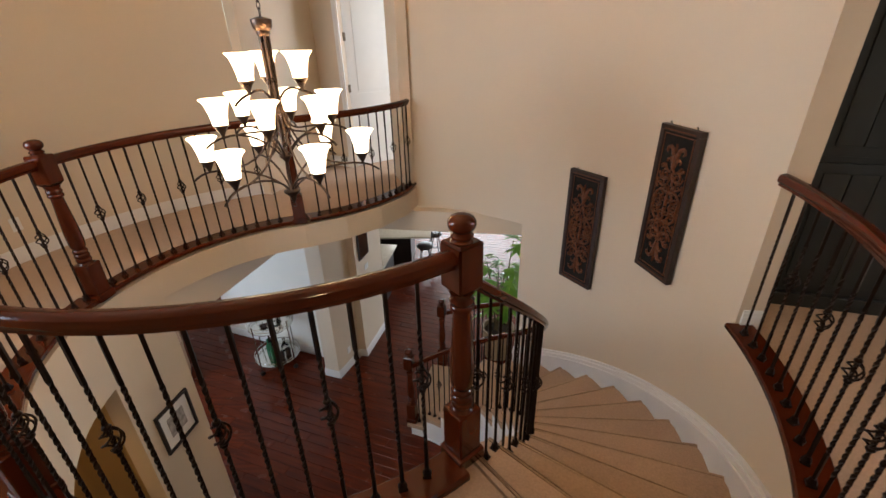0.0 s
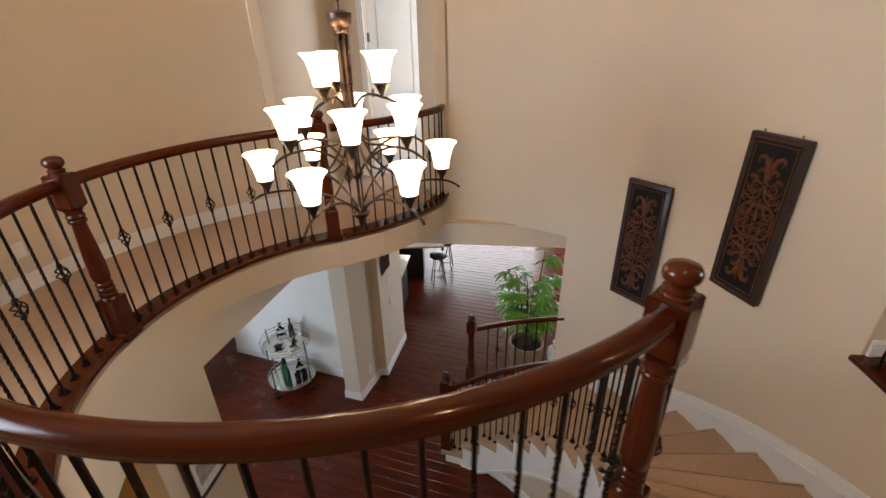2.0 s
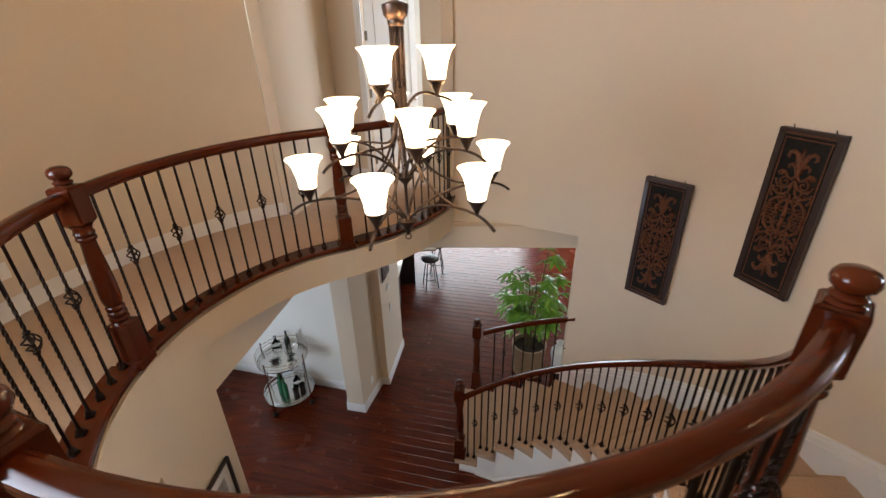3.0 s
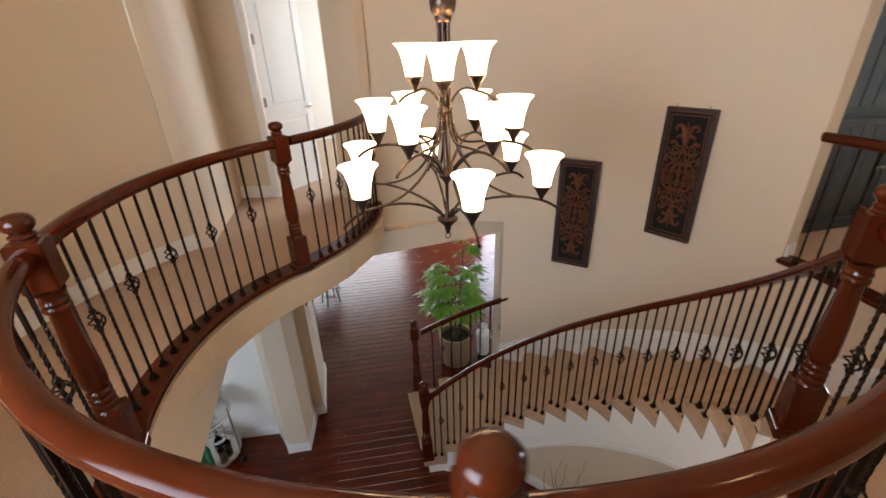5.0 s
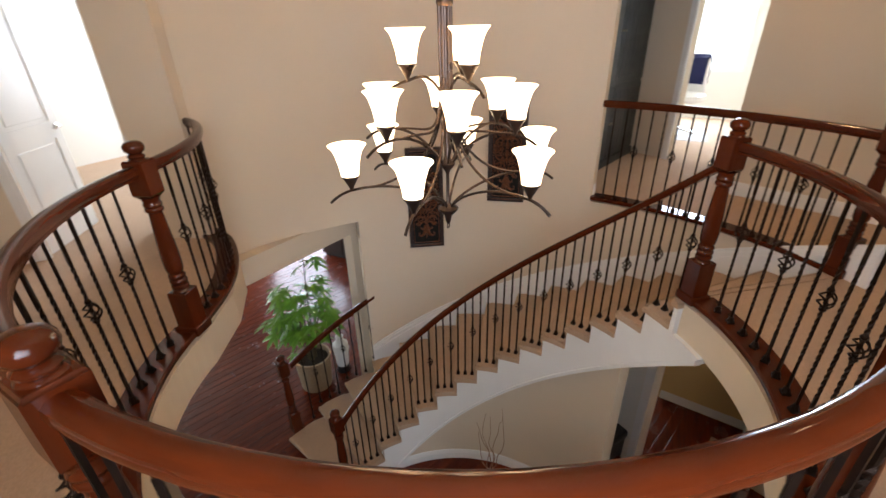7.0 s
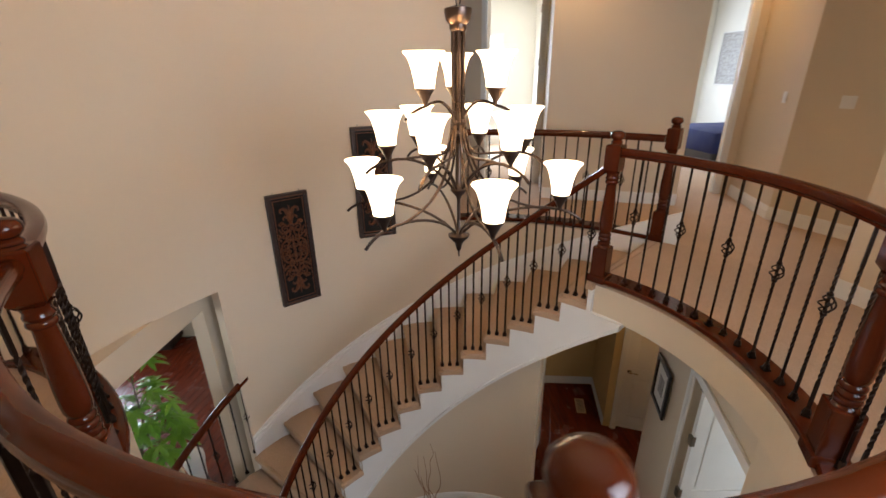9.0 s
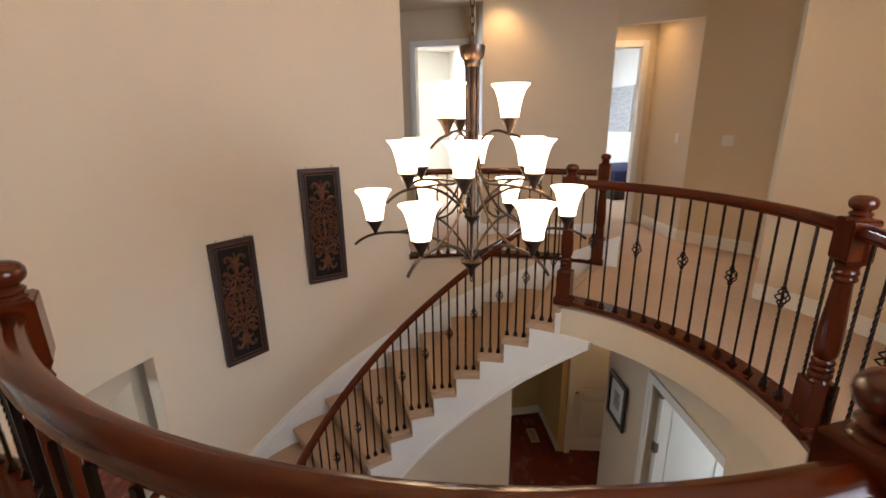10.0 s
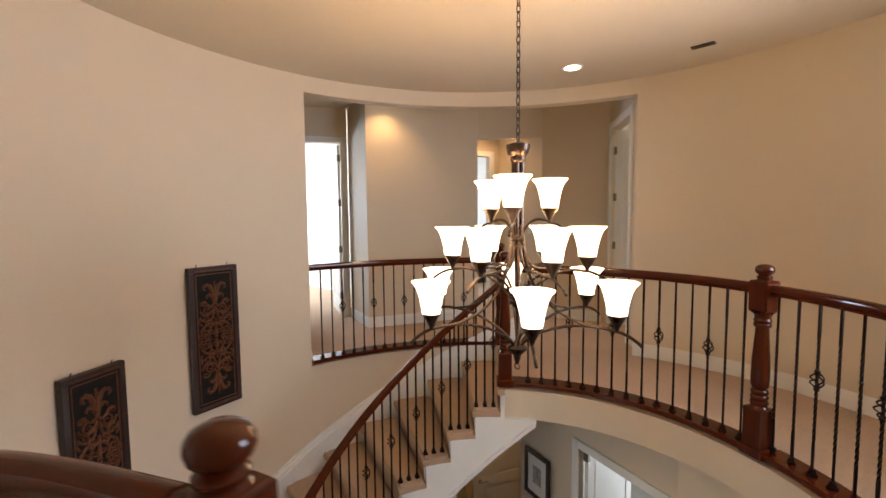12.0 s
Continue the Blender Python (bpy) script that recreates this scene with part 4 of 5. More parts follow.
def guest_chair():
    ob = thing("chair", (5.35, 2.0, UP), 100, "white swivel chair with a navy blue cushion over its back", "chair")
    bm = bmesh.new()
    for k in range(5):
        a = 2 * math.pi * k / 5
        tube([(0, 0, 0.10), (0.26 * math.cos(a), 0.26 * math.sin(a), 0.05)], 0.016, 6, bm)
    part("foot_star", bm, chrome, ob)
    part("column", lathe([(0.03, 0.09), (0.025, 0.38)], 12), chrome, ob)
    rounded(part("seat", lathe([(0.05, 0.37), (0.22, 0.39), (0.25, 0.42), (0.25, 0.46), (0.2, 0.48), (0.02, 0.485)], 20), white_paint, ob))
    rounded(part("backrest", sweep([(0, 0), (0.03, 0.0), (0.035, 0.36), (0.01, 0.38)], [(0.24 * math.cos(radians(t)), 0.24 * math.sin(radians(t)), 0.46) for t in range(200, 345, 12)]), white_paint, ob))
    ob.scale = (1.4, 1.4, 1.4)
    rounded(part("cushion", sweep([(-0.02, 0.10), (0.05, 0.10), (0.06, 0.36), (0.02, 0.42), (-0.03, 0.38)], [(0.25 * math.cos(radians(t)), 0.25 * math.sin(radians(t)), 0.46) for t in range(205, 340, 12)]), blue_cloth, ob, "navy blue cushion"))
    return ob


guest_chair()
mat_ob = tagged(part("chair_mat", box(4.95, 5.95, 1.5, 2.5, UP, UP + 0.008, 0.003), print_grey), "thin grey floor mat under the chair", "floor mat")


bed = thing("bed", (4.6, -2.5, UP), 180, "bed with a dark blue cover and pale pillows", "bed")
part("mattress", box(-0.7, 0.7, -0.6, 1.4, 0.25, 0.52, 0.05), white_paint, bed)
rounded(part("cover", box(-0.74, 0.74, -0.62, 0.9, 0.20, 0.57, 0.05), blue_cloth, bed))
for k in (-0.35, 0.35):
    rounded(part("pillow", box(k - 0.3, k + 0.3, 1.0, 1.36, 0.53, 0.68, 0.06), room_paint, bed))
part("bed_frame", box(-0.72, 0.72, -0.6, 1.42, 0, 0.25, 0.02), black_wood, bed)


def framed_picture(x, y, z, rz, w, h, label, mat_w=0.06, edge=0.03, frame_mat=None, art=None):
    """Hangs on a wall; faces its own -y."""
    ob = thing("framed_picture", (x, y, z), rz, label, "picture")
    for a, b, lo, hi in ((-w / 2, w / 2, 0, edge), (-w / 2, w / 2, h - edge, h), (-w / 2, -w / 2 + edge, edge + 0.0003, h - edge - 0.0003), (w / 2 - edge, w / 2, edge + 0.0003, h - edge - 0.0003)):
        part("frame_bar", box(a, b, -0.026, 0.0, lo, hi, 0.004), frame_mat or black_wood, ob)
    part("mat_board", box(-w / 2 + edge, w / 2 - edge, -0.010, -0.002, edge, h - edge), picture_mat, ob)
    part("print", box(-w / 2 + edge + mat_w, w / 2 - edge - mat_w, -0.014, -0.008, edge + mat_w * 1.3, h - edge - mat_w * 1.3), art or print_grey, ob)
    return ob


x, y = at(171.5, 1.560)
framed_picture(x, y, 1.41, 171.5 - 90, 0.385, 0.445, "black framed print with a white mat on the curved wall", 0.07, 0.028)
p, q = Vector((0.39, 0.83)), Vector((0.01, 0.945))
d = (q - p).normalized()
framed_picture((p.x + q.x) / 2 + d.y * 0.012, (p.y + q.y) / 2 + 0.012, 1.42, math.degrees(math.atan2(d.y, d.x)), 0.40, 0.52, "dark framed print with a pale mat on the hall wall", 0.09, 0.045)
framed_picture(5.75, -3.38, UP + 1.25, 180, 0.9, 1.0, "large pale abstract canvas on the bedroom wall", 0.004, 0.01, white_paint)

# ---- fixtures ----


def plate(name, x, y, z, rz, w, h, label, category, rockers=1):
    ob = thing(name, (x, y, z), rz, label, category)
    part("plate", box(-w / 2, w / 2, -0.007, 0, -h / 2, h / 2, 0.002), white_paint, ob)
    for k in range(rockers):
        xx = -w / 2 + w * (k + 0.5) / rockers
        part("rocker", box(xx - 0.015, xx + 0.015, -0.011, -0.006, -0.033, 0.033, 0.002), white_paint, ob)
    return ob


plate("light_switch", -0.688, 6.088, 4.30, 108.8 + 180, 0.075, 0.115, "white wall switch beside the open door", "light switch")
dsw = unit((0.28, -0.92), (1.16, -0.64))
plate("light_switch", 0.76 - dsw.y * 0.003, -0.767 + dsw.x * 0.003, 4.30, math.degrees(math.atan2(dsw.y, dsw.x)) + 180, 0.12, 0.115, "white double wall switch in the hall", "light switch", 2)
dcr = unit((2.22, -0.97), (1.16, -0.64))
plate("light_switch", 1.42, -0.720, 4.315, math.degrees(math.atan2(dcr.y, dcr.x)), 0.075, 0.115, "white wall switch at the corridor mouth", "light switch")
x, y = at(163, R_WALL - 0.002, W)
plate("outlet", x, y, UP + 0.33, 163 - 90, 0.075, 0.115, "white wall outlet above the baseboard", "outlet")
db = unit((-1.53, 6.12), (-1.30, 7.03))
ang = math.degrees(math.atan2(db.y, db.x))
plate("thermostat", -1.445, 6.43, 1.53, ang, 0.12, 0.09, "small white thermostat on the wall end", "thermostat")
plate("light_switch", -1.43, 6.48, 1.15, ang, 0.075, 0.115, "white wall switch under the thermostat", "light switch")
plate("outlet", -1.745, 5.885, 0.33, 67.5, 0.075, 0.115, "white wall outlet on the column", "outlet")
tv = thing("wall_screen", (-1.455, 6.38, 1.72), ang, "small black screen set into the wall end", "screen")
part("bezel", box(-0.17, 0.17, -0.012, 0, 0, 0.50, 0.004), black_wood, tv)
part("glass", box(-0.15, 0.15, -0.016, -0.010, 0.02, 0.48), bottle_glass, tv)


def vent(name, x, y, z, rz, w, d2, label, up=1, mat=None):
    ob = thing(name, (x, y, z), rz, label, "vent")
    mat = mat or white_paint
    for a, b, c, e in ((-w / 2, w / 2, -d2 / 2, -d2 / 2 + 0.02), (-w / 2, w / 2, d2 / 2 - 0.02, d2 / 2), (-w / 2, -w / 2 + 0.02, -d2 / 2 + 0.02, d2 / 2 - 0.02), (w / 2 - 0.02, w / 2, -d2 / 2 + 0.02, d2 / 2 - 0.02)):
        part("frame", box(a, b, c, e, *sorted((0, 0.008 * up))), mat, ob)
    n = int(w / 0.022)
    for k in range(n):
        xx = -w / 2 + 0.02 + (w - 0.04) * (k + 0.5) / n
        part("slat", box(xx - 0.004, xx + 0.004, -d2 / 2 + 0.02, d2 / 2 - 0.02, *sorted((0, 0.005 * up))), mat, ob)
    part("backing", box(-w / 2 + 0.015, w / 2 - 0.015, -d2 / 2 + 0.015, d2 / 2 - 0.015, *sorted((0, 0.0015 * up))), black_wood, ob)
    return ob


vent("floor_vent", 1.80, 0.92, 0.002, -14, 0.30, 0.13, "beige metal floor register in the hall boards", 1, carpet)
vent("ceiling_vent", -1.23, 0.74, CEIL, 0, 0.17, 0.065, "small dark ceiling air register", -1, bronze)
vent("ceiling_vent", 2.75, 2.6, 6.10, 20, 0.34, 0.16, "white ceiling air register in the hall", -1)


def can_light(x, y, z, watts, label):
    ob = thing("recessed_light", (x, y, z), 0, label, "ceiling light", "recessed ceiling lights")
    rounded(part("trim", lathe([(0.068, -0.002), (0.085, -0.008), (0.10, -0.004), (0.10, 0.0)], 28), white_paint, ob))
    part("lens", lathe([(0.067, -0.006), (0.02, -0.0065)], 24), can_glow, ob, "lit lamp lens")
    lamp = bpy.data.lights.new("recessed_lamp", "SPOT")
    lamp.energy, lamp.color, lamp.spot_size, lamp.spot_blend, lamp.shadow_soft_size = watts, WARM, radians(115), 0.7, 0.05
    o = new("recessed_lamp", lamp)
    o.location = (x, y, z - 0.02)
    return ob


can_light(-0.23, 1.04, CEIL, 12.0, "lit recessed ceiling light over the landing")
can_light(2.08, 1.42, 6.10, CAN_WATTS, "lit recessed ceiling light near the hall wall")
# added lamp, out of view, to brighten the corridor walls
can_light(1.95, -0.45, 6.10, CAN_WATTS, "unseen recessed ceiling light added to light the corridor")

# added lamp, out of view, to warm the hall under the stair
can_light(0.95, 0.62, SOFFIT, 18.0, "unseen recessed ceiling light added to warm the lower hall")
# added lamp, out of view, to make the gold wall bright
x, y = at(203, 2.25)
can_light(x, y, SOFFIT, 22.0, "unseen recessed ceiling light added behind the wall opening")

# ---- lower floor things ----
bench = thing("bench", (1.32, 2.12, 0), 56.7, "low black upholstered bench against the hall wall", "bench")
rounded(part("seat_cushion", box(-0.24, 0.36, -0.02, 0.36, 0.34, 0.46, 0.03), black_wood, bench))
part("base", box(-0.22, 0.34, 0.0, 0.34, 0.06, 0.34, 0.008), black_wood, bench)
for sx in (-0.20, 0.32):
    for sy in (0.02, 0.32):
        part("foot", lathe([(0.014, 0), (0.02, 0.06)], 10, None, pose(sx, sy, 0)), black_wood, bench)

island = thing("kitchen_island", (-2.45, 8.82, 0), 0, "dark kitchen island with a pale stone top", "kitchen island")
part("base_cabinet", box(0, 1.45, 0.25, 1.2, 0, 0.87, 0.006), dark_cabinet, island)
rounded(part("worktop", box(-0.05, 1.90, 0, 1.3, 0.87, 0.91, 0.008), stone_top, island))


def stool(x, y, rz):
    ob = thing("bar_stool", (x, y, 0), rz, "black round bar stool with metal legs by the island", "stool", "stools at the island")
    rounded(part("seat", lathe([(0.02, 0.62), (0.16, 0.62), (0.18, 0.64), (0.18, 0.67), (0.15, 0.69), (0.02, 0.695)], 20), black_wood, ob))
    for k in range(4):
        a = math.pi / 4 + k * math.pi / 2
        part("leg", tube([(0.10 * math.cos(a), 0.10 * math.sin(a), 0.63), (0.19 * math.cos(a), 0.19 * math.sin(a), 0)], 0.011, 6), iron, ob)
    part("foot_ring", tube([(0.16 * math.cos(t * math.pi / 8), 0.16 * math.sin(t * math.pi / 8), 0.22) for t in range(17)], 0.008, 6), iron, ob)
    for sx in (-1, 1):
        part("back_post", tube([(0.13 * sx, 0.12, 0.63), (0.15 * sx, 0.19, 0.98)], 0.010, 6), iron, ob)
    rounded(part("back_bar", tube([(-0.15, 0.19, 0.97), (0, 0.24, 0.98), (0.15, 0.19, 0.97)], 0.018, 8), black_wood, ob))
    return ob


stool(-0.68, 8.92, -80)
stool(-0.50, 9.55, -100)
desk = thing("base_cabinet", (-1.95, 7.62, 0), -8, "dark base cabinet with a pale stone top behind the wall end", "cabinet")
part("body", box(0, 0.52, 0, 0.9, 0, 0.87, 0.005), dark_cabinet, desk)
rounded(part("worktop", box(-0.02, 0.60, -0.04, 0.94, 0.87, 0.91, 0.008), stone_top, desk))


def bar_cart(x, y):
    ob = thing("bar_cart", (x, y, 0), 20, "round silver two-tier bar cart with mirrored shelves", "bar cart")
    r = 0.342
    for z in (0.17, 0.78):
        sh = rounded(part("shelf", lathe([(r - 0.02, z - 0.012), (r, z - 0.008), (r, z + 0.004), (r - 0.02, z + 0.006), (0.02, z + 0.006)], 40), chrome, ob, "mirrored round shelf"))
        for zz in ((0.05, 0.10) if z > 0.5 else (0.06,)):
            part("gallery_rail", tube([(r * math.cos(t * math.pi / 18), r * math.sin(t * math.pi / 18), z + zz) for t in range(37)], 0.006, 6), chrome, ob)
    for k in range(4):
        a = math.pi / 4 + k * math.pi / 2
        part("post", tube([((r + 0.01) * math.cos(a), (r + 0.01) * math.sin(a), 0.07), ((r + 0.01) * math.cos(a), (r + 0.01) * math.sin(a), 0.92)], 0.010, 8), chrome, ob)
        part("caster", lathe([(0.008, -0.025), (0.035, -0.02), (0.035, 0.02), (0.008, 0.025)], 14, None, pose((r + 0.01) * math.cos(a), (r + 0.01) * math.sin(a), 0.036, 90, 0, 30)), black_wood, ob)
    return ob


CART = (-2.945, 6.00)
bar_cart(*CART)


def on_cart(name, profile, dx, dy, z, mat, label, category):
    return tagged(rounded(part(name, lathe([(r, z + h) for r, h in profile], 18, None, pose(CART[0] + dx, CART[1] + dy, 0)), mat)), label, category)


WINE = [(0.03, 0), (0.038, 0.005), (0.038, 0.18), (0.03, 0.21), (0.014, 0.235), (0.013, 0.30), (0.016, 0.30), (0.016, 0.315)]
GLASS = [(0.032, 0), (0.032, 0.003), (0.004, 0.008), (0.004, 0.08), (0.02, 0.095), (0.038, 0.13), (0.036, 0.18), (0.033, 0.18), (0.034, 0.13), (0.004, 0.1)]
on_cart("wine_bottle", WINE, 0.06, 0.14, 0.786, bottle_glass, "dark wine bottle standing on the bar cart", "bottle")
on_cart("wine_glass", GLASS, 0.14, 0.02, 0.786, clear_glass, "clear wine glass on the bar cart", "wine glass")
on_cart("wine_glass", GLASS, 0.12, -0.10, 0.786, clear_glass, "clear wine glass on the bar cart", "wine glass")
on_cart("decanter", [(0.05, 0), (0.07, 0.02), (0.065, 0.08), (0.02, 0.14), (0.018, 0.19), (0.028, 0.20)], -0.12, 0.20, 0.786, clear_glass, "clear glass decanter on the bar cart", "decanter")
on_cart("bottle", WINE, -0.10, -0.05, 0.176, green_glass, "green glass bottle on the lower shelf", "bottle")
on_cart("bottle", WINE, -0.02, -0.12, 0.176, green_glass, "green glass bottle on the lower shelf", "bottle")
on_cart("bottle", WINE, -0.14, 0.10, 0.176, bottle_glass, "dark glass bottle on the lower shelf", "bottle")
on_cart("tumbler", [(0.035, 0), (0.04, 0.005), (0.045, 0.11), (0.042, 0.11), (0.036, 0.01), (0.004, 0.009)], 0.12, -0.12, 0.176, bronze, "copper tumbler on the lower shelf", "tumbler")
on_cart("tumbler", [(0.035, 0), (0.04, 0.005), (0.045, 0.11), (0.042, 0.11), (0.036, 0.01), (0.004, 0.009)], 0.19, -0.03, 0.176, bronze, "copper tumbler on the lower shelf", "tumbler")
on_cart("decanter", [(0.05, 0), (0.07, 0.02), (0.065, 0.08), (0.02, 0.16), (0.018, 0.22), (0.028, 0.23)], 0.10, 0.08, 0.176, clear_glass, "clear glass decanter on the lower shelf", "decanter")
bm = bmesh.new()
for k in range(9):
    a = 2 * math.pi * k / 9
    tube([(0.01 * math.cos(a), 0.01 * math.sin(a), 0.01), (0.05 * math.cos(a), 0.05 * math.sin(a), 0.035), (0.085 * math.cos(a), 0.085 * math.sin(a), 0.02 + 0.02 * (k % 2))], 0.014, 6, bm, 0.2)
o = part("leaf_dish", bm, bronze)
o.location = (CART[0] - 0.06, CART[1] - 0.12, 0.786)
tagged(o, "small dark bronze leaf-shaped dish on the cart", "dish")

chair = thing("dining_chair", (-4.45, 5.55, 0), 30, "dining chair under a pale beige slipcover", "chair")
rounded(part("skirt", prism([(-0.25, -0.25), (0.25, -0.25), (0.25, 0.25), (-0.25, 0.25)], 0.02, 0.44), carpet, chair))
rounded(part("seat_cushion", box(-0.26, 0.26, -0.26, 0.26, 0.44, 0.52, 0.03), carpet, chair))
rounded(part("back_cover", box(-0.26, 0.26, 0.20, 0.30, 0.45, 1.0, 0.03), carpet, chair))


def plant(x, y):
    rnd = random.Random(7)
    ob = thing("potted_plant", (x, y, 0), 0, "money tree with fingered green leaves in a woven planter", "plant")
    prof = []
    for k in range(13):
        z = 0.50 * k / 12
        prof.append((0.215 + 0.035 * z / 0.5 + (0.006 if k % 2 else 0), z))
    rounded(part("planter", lathe(prof + [(0.262, 0.505), (0.262, 0.53), (0.235, 0.53), (0.225, 0.44), (0.02, 0.44)], 36), basket_weave, ob, "pale woven planter"), 20)
    part("soil", lathe([(0.222, 0.441), (0.22, 0.465), (0.1, 0.48), (0.01, 0.475)], 24), soil, ob)
    tips = []
    for k in range(7):
        a = 2 * math.pi * k / 7 + rnd.uniform(-0.3, 0.3)
        reach = rnd.uniform(0.12, 0.36)
        h = rnd.uniform(1.1, 1.85) if k else 2.05
        base = Vector((0.05 * math.cos(a), 0.05 * math.sin(a), 0.46))
        pts = bezier(base, base + Vector((0.02 * math.cos(a), 0.02 * math.sin(a), 0.4)), (reach * 0.6 * math.cos(a), reach * 0.6 * math.sin(a), h * 0.75), (reach * math.cos(a), reach * math.sin(a), h), 12)
        rounded(part("stem", tube(pts, 0.016, 7, None, 0.35), stem_brown, ob))
        for j in range(4, 13):
            for _ in range(2 if j > 7 else 1):
                tips.append((pts[j], a))

    def leaf_mesh(count, size):
        bm = bmesh.new()
        for k in range(count):
            a = radians(-105 + 210 * k / (count - 1))
            ln = size * (1 - 0.35 * abs(k - (count - 1) / 2) / ((count - 1) / 2))
            rows = []
            for j in range(6):
                t = j / 5
                w = 0.30 * ln * math.sin(math.pi * min(1, t * 0.92 + 0.06)) ** 0.8 * 0.5
                drop = -0.30 * ln * t * t
                c = Vector((math.cos(a) * ln * t, math.sin(a) * ln * t, drop))
                o2 = Vector((-math.sin(a), math.cos(a), 0)) * w
                rows.append([bm.verts.new(c - o2 + Vector((0, 0, 0.12 * w))), bm.verts.new(c - Vector((0, 0, 0.25 * w))), bm.verts.new(c + o2 + Vector((0, 0, 0.12 * w)))])
            for p0, p1 in zip(rows, rows[1:]):
                bm.faces.new((p0[0], p0[1], p1[1], p1[0]))
                bm.faces.new((p0[1], p0[2], p1[2], p1[1]))
        me = bpy.data.meshes.new("leaf")
        bm.to_mesh(me)
        bm.free()
        me.materials.append(leaf_green)
        me.shade_smooth()
        return me
    leaves = [leaf_mesh(6, 0.20), leaf_mesh(7, 0.24), leaf_mesh(5, 0.17)]
    twigs = bmesh.new()
    for p, a in tips:
        b = a + rnd.uniform(-1.6, 1.6)
        reach = rnd.uniform(0.10, 0.24)
        end = p + Vector((reach * math.cos(b), reach * math.sin(b), rnd.uniform(-0.02, 0.14)))
        tube([p, p.lerp(end, 0.5) + Vector((0, 0, 0.03)), end], 0.004, 5, twigs)
        lf = new("leaf", rnd.choice(leaves))
        lf.parent = ob
        lf.matrix_basis = Matrix.Translation(end) @ Euler((rnd.uniform(-0.35, 0.35), rnd.uniform(-0.1, 0.6), b)).to_matrix().to_4x4() @ Matrix.Scale(rnd.uniform(0.8, 1.2), 4)
    part("stalk", twigs, leaf_green, ob)
    return ob


plant(0.63, 6.18)

sideboard = thing("sideboard", (4.28, 8.30, 0), 0, "dark espresso sideboard against the kitchen wall", "cabinet")
part("body", box(-0.24, 0.24, -0.60, 0.60, 0.06, 0.82, 0.006), dark_cabinet, sideboard)
part("plinth", box(-0.20, 0.22, -0.56, 0.56, 0.0, 0.06), black_wood, sideboard)
part("top", box(-0.27, 0.25, -0.63, 0.63, 0.82, 0.85, 0.006), dark_cabinet, sideboard)
for k in (-1, 1):
    part("door", box(-0.258, -0.24, k * 0.29 - 0.28, k * 0.29 + 0.28, 0.09, 0.79, 0.004), dark_cabinet, sideboard)

jug = thing("floor_vase", (1.04, 6.00, 0), 0, "pale glazed floor vase on a dark foot beside the plant", "vase")
rounded(part("foot", lathe([(0.01, 0.0), (0.10, 0.0), (0.105, 0.02), (0.085, 0.10), (0.01, 0.10)], 24), black_wood, jug, "dark turned foot"))
rounded(part("body", lathe([(0.02, 0.101), (0.08, 0.102), (0.095, 0.16), (0.10, 0.30), (0.12, 0.42), (0.115, 0.50), (0.06, 0.56), (0.045, 0.60), (0.06, 0.64), (0.05, 0.64), (0.035, 0.60), (0.01, 0.5)], 28), picture_mat, jug))

vase = thing("vase", (0.12, 3.25, 0), 0, "grey ceramic floor vase with bare curly twigs", "vase")
rounded(part("pot", lathe([(0.05, 0), (0.07, 0.01), (0.10, 0.10), (0.09, 0.18), (0.045, 0.24), (0.055, 0.28), (0.048, 0.28), (0.04, 0.24), (0.01, 0.2)], 24), ceramic, vase))
rv = random.Random(3)
for k in range(6):
    a = rv.uniform(0, 6.28)
    pts = [(0.02 * math.cos(a), 0.02 * math.sin(a), 0.18)]
    for j in range(1, 9):
        pts.append((pts[-1][0] + 0.014 * math.cos(a) + rv.uniform(-0.035, 0.035), pts[-1][1] + 0.014 * math.sin(a) + rv.uniform(-0.035, 0.035), 0.18 + j * 0.105))
    part("twig", tube(spline(pts, 4), 0.006, 5, None, 0.4), twig, vase)

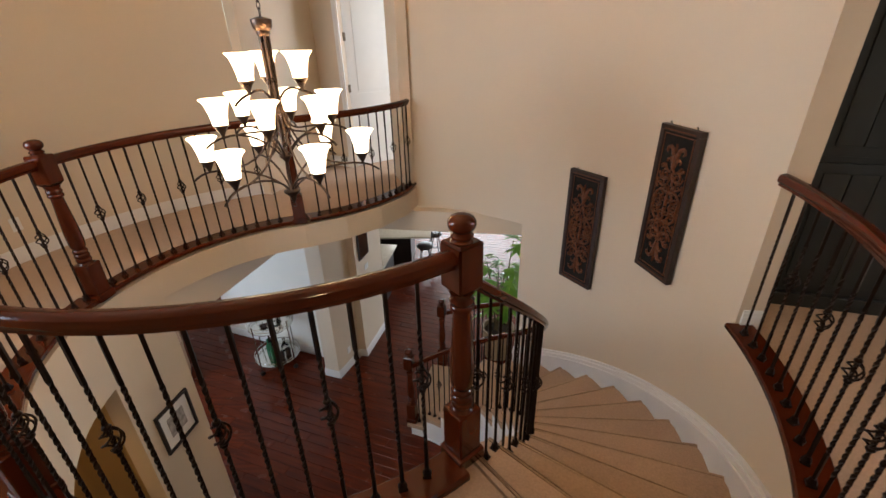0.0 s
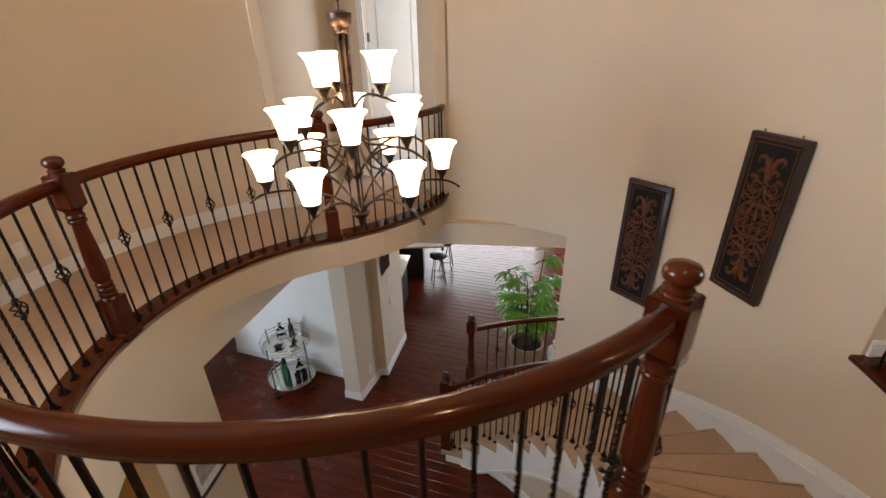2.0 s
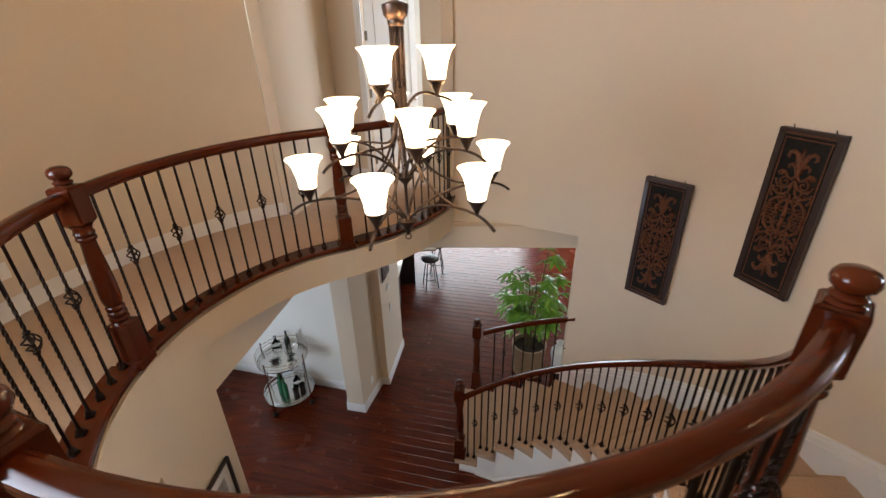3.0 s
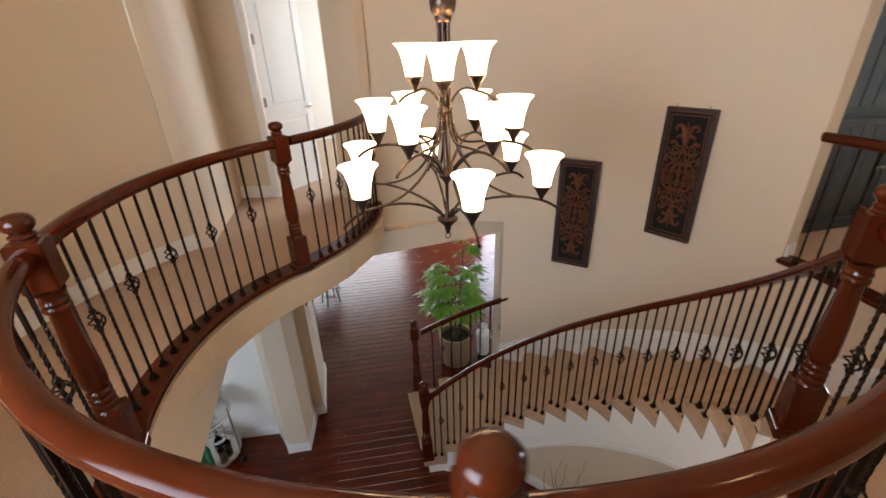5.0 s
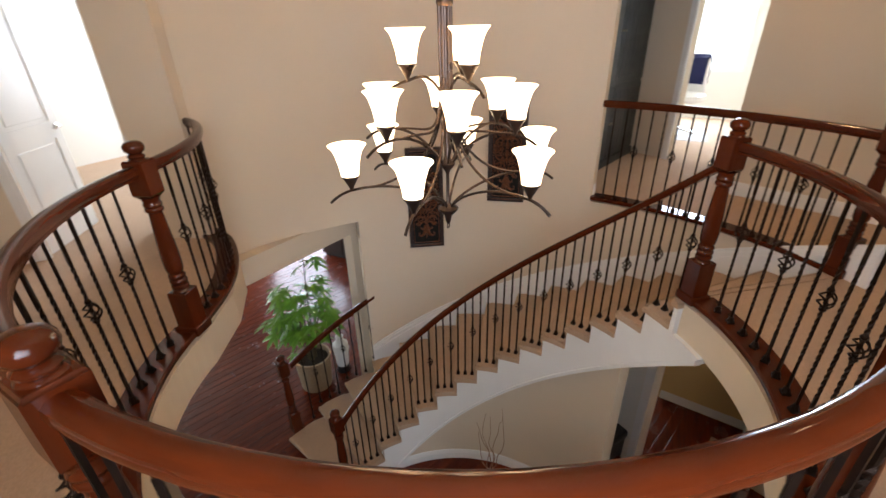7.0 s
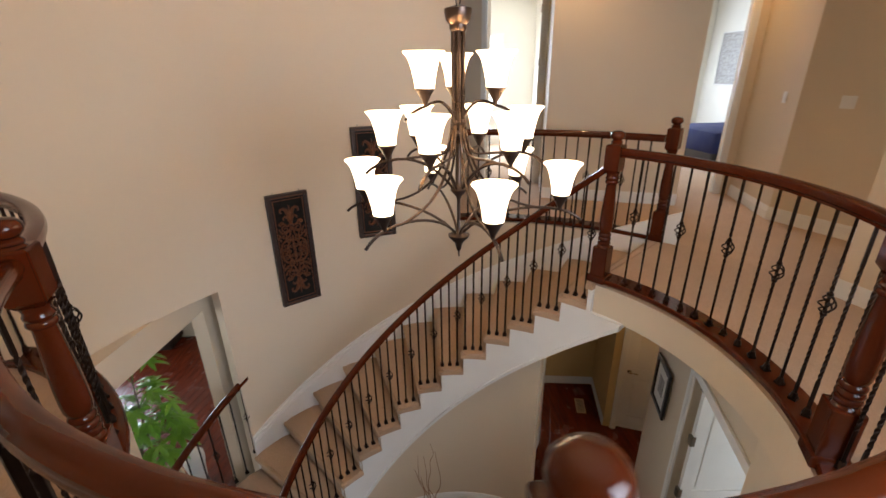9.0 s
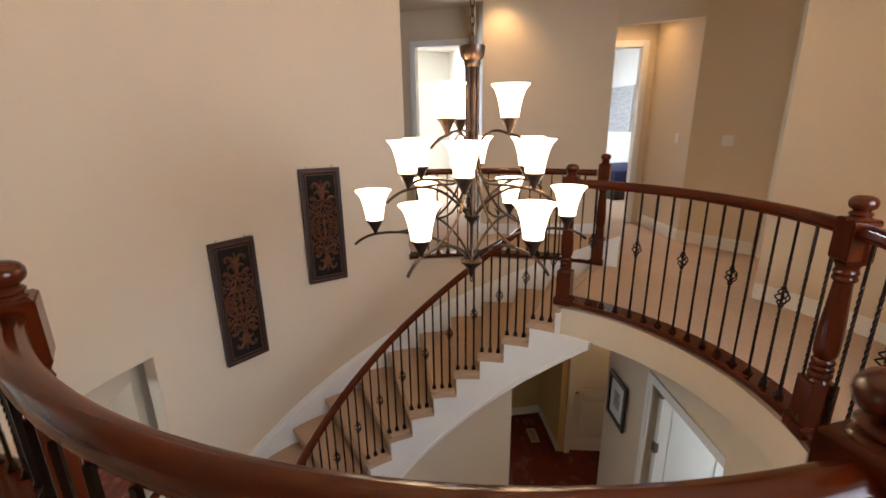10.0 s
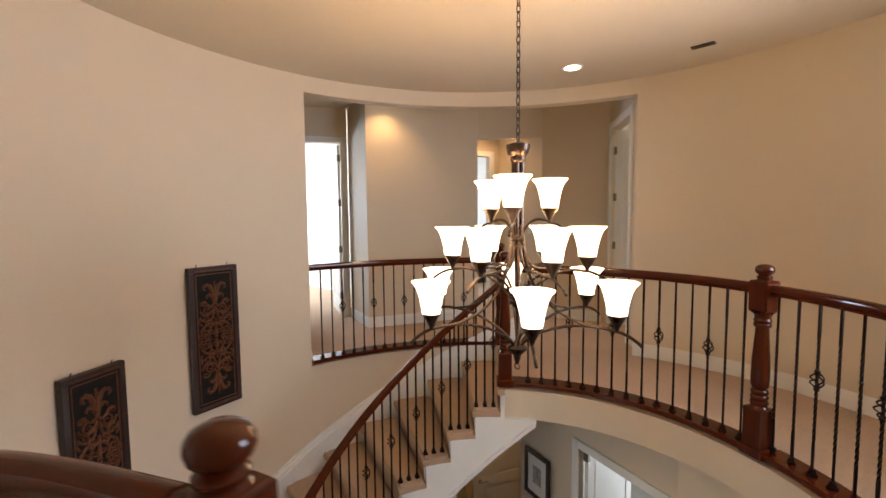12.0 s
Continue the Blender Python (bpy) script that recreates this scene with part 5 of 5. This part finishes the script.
# ---- floor boards ----
BOARD_TURN = radians(-19)
BOARD_W = 0.127
bd = Vector((math.cos(BOARD_TURN), math.sin(BOARD_TURN)))
bn = Vector((-bd.y, bd.x))
floor_ob = bpy.data.objects["floor"]
rb = random.Random(11)
board_meshes = {}


def board_bm(length):
    bm = box(0.0015, length - 0.0015, 0.0015, BOARD_W - 0.0015, -0.012, 0.0)
    top = [e for e in bm.edges if all(v.co.z > -0.001 for v in e.verts)]
    bmesh.ops.bevel(bm, geom=top, offset=0.0042, segments=1, affect="EDGES")
    for v in bm.verts:
        if -0.011 < v.co.z < -0.001:
            v.co.z = -0.0017
    return bm


def board_mesh(length):
    if length not in board_meshes:
        bm = board_bm(length)
        me = bpy.data.meshes.new("plank")
        bmesh.ops.recalc_face_normals(bm, faces=bm.faces)
        bm.to_mesh(me)
        bm.free()
        me.materials.append(plank_wood)
        board_meshes[length] = me
    return board_meshes[length]


far_boards = bmesh.new()
count = 0
origin = Vector((-1.1, 5.2))
rest = []
for row in range(-46, 66):
    s = -9.0 + rb.uniform(0, 1.0)
    while s < 8.5:
        length = rb.choice((0.9, 1.2, 1.5, 1.8))
        p = origin + bn * (row * BOARD_W) + bd * s
        mid = p + bd * length / 2
        if -7.6 < mid.x < 4.6 and -1.4 < mid.y < 12.8:
            m = Matrix.Translation((p.x, p.y, 0)) @ Matrix.Rotation(BOARD_TURN, 4, "Z")
            near = -2.9 < mid.x < 1.2 and 3.2 < mid.y < 9.6
            if near and count < 300:
                ob = new("plank", board_mesh(length))
                ob.parent, ob.matrix_basis = floor_ob, m
                count += 1
            else:
                rest.append((length, m))
        s += length
verts, faces = [], []
for length, m in rest:
    me = board_mesh(length)
    k = len(verts)
    verts.extend((m @ v.co)[:] for v in me.vertices)
    faces.extend([k + i for i in f.vertices] for f in me.polygons)
me = bpy.data.meshes.new("planks")
me.from_pydata(verts, [], faces)
me.materials.append(plank_wood)
ob = new("planks", me)
ob.parent = floor_ob
tagged(ob, kind="stuff")
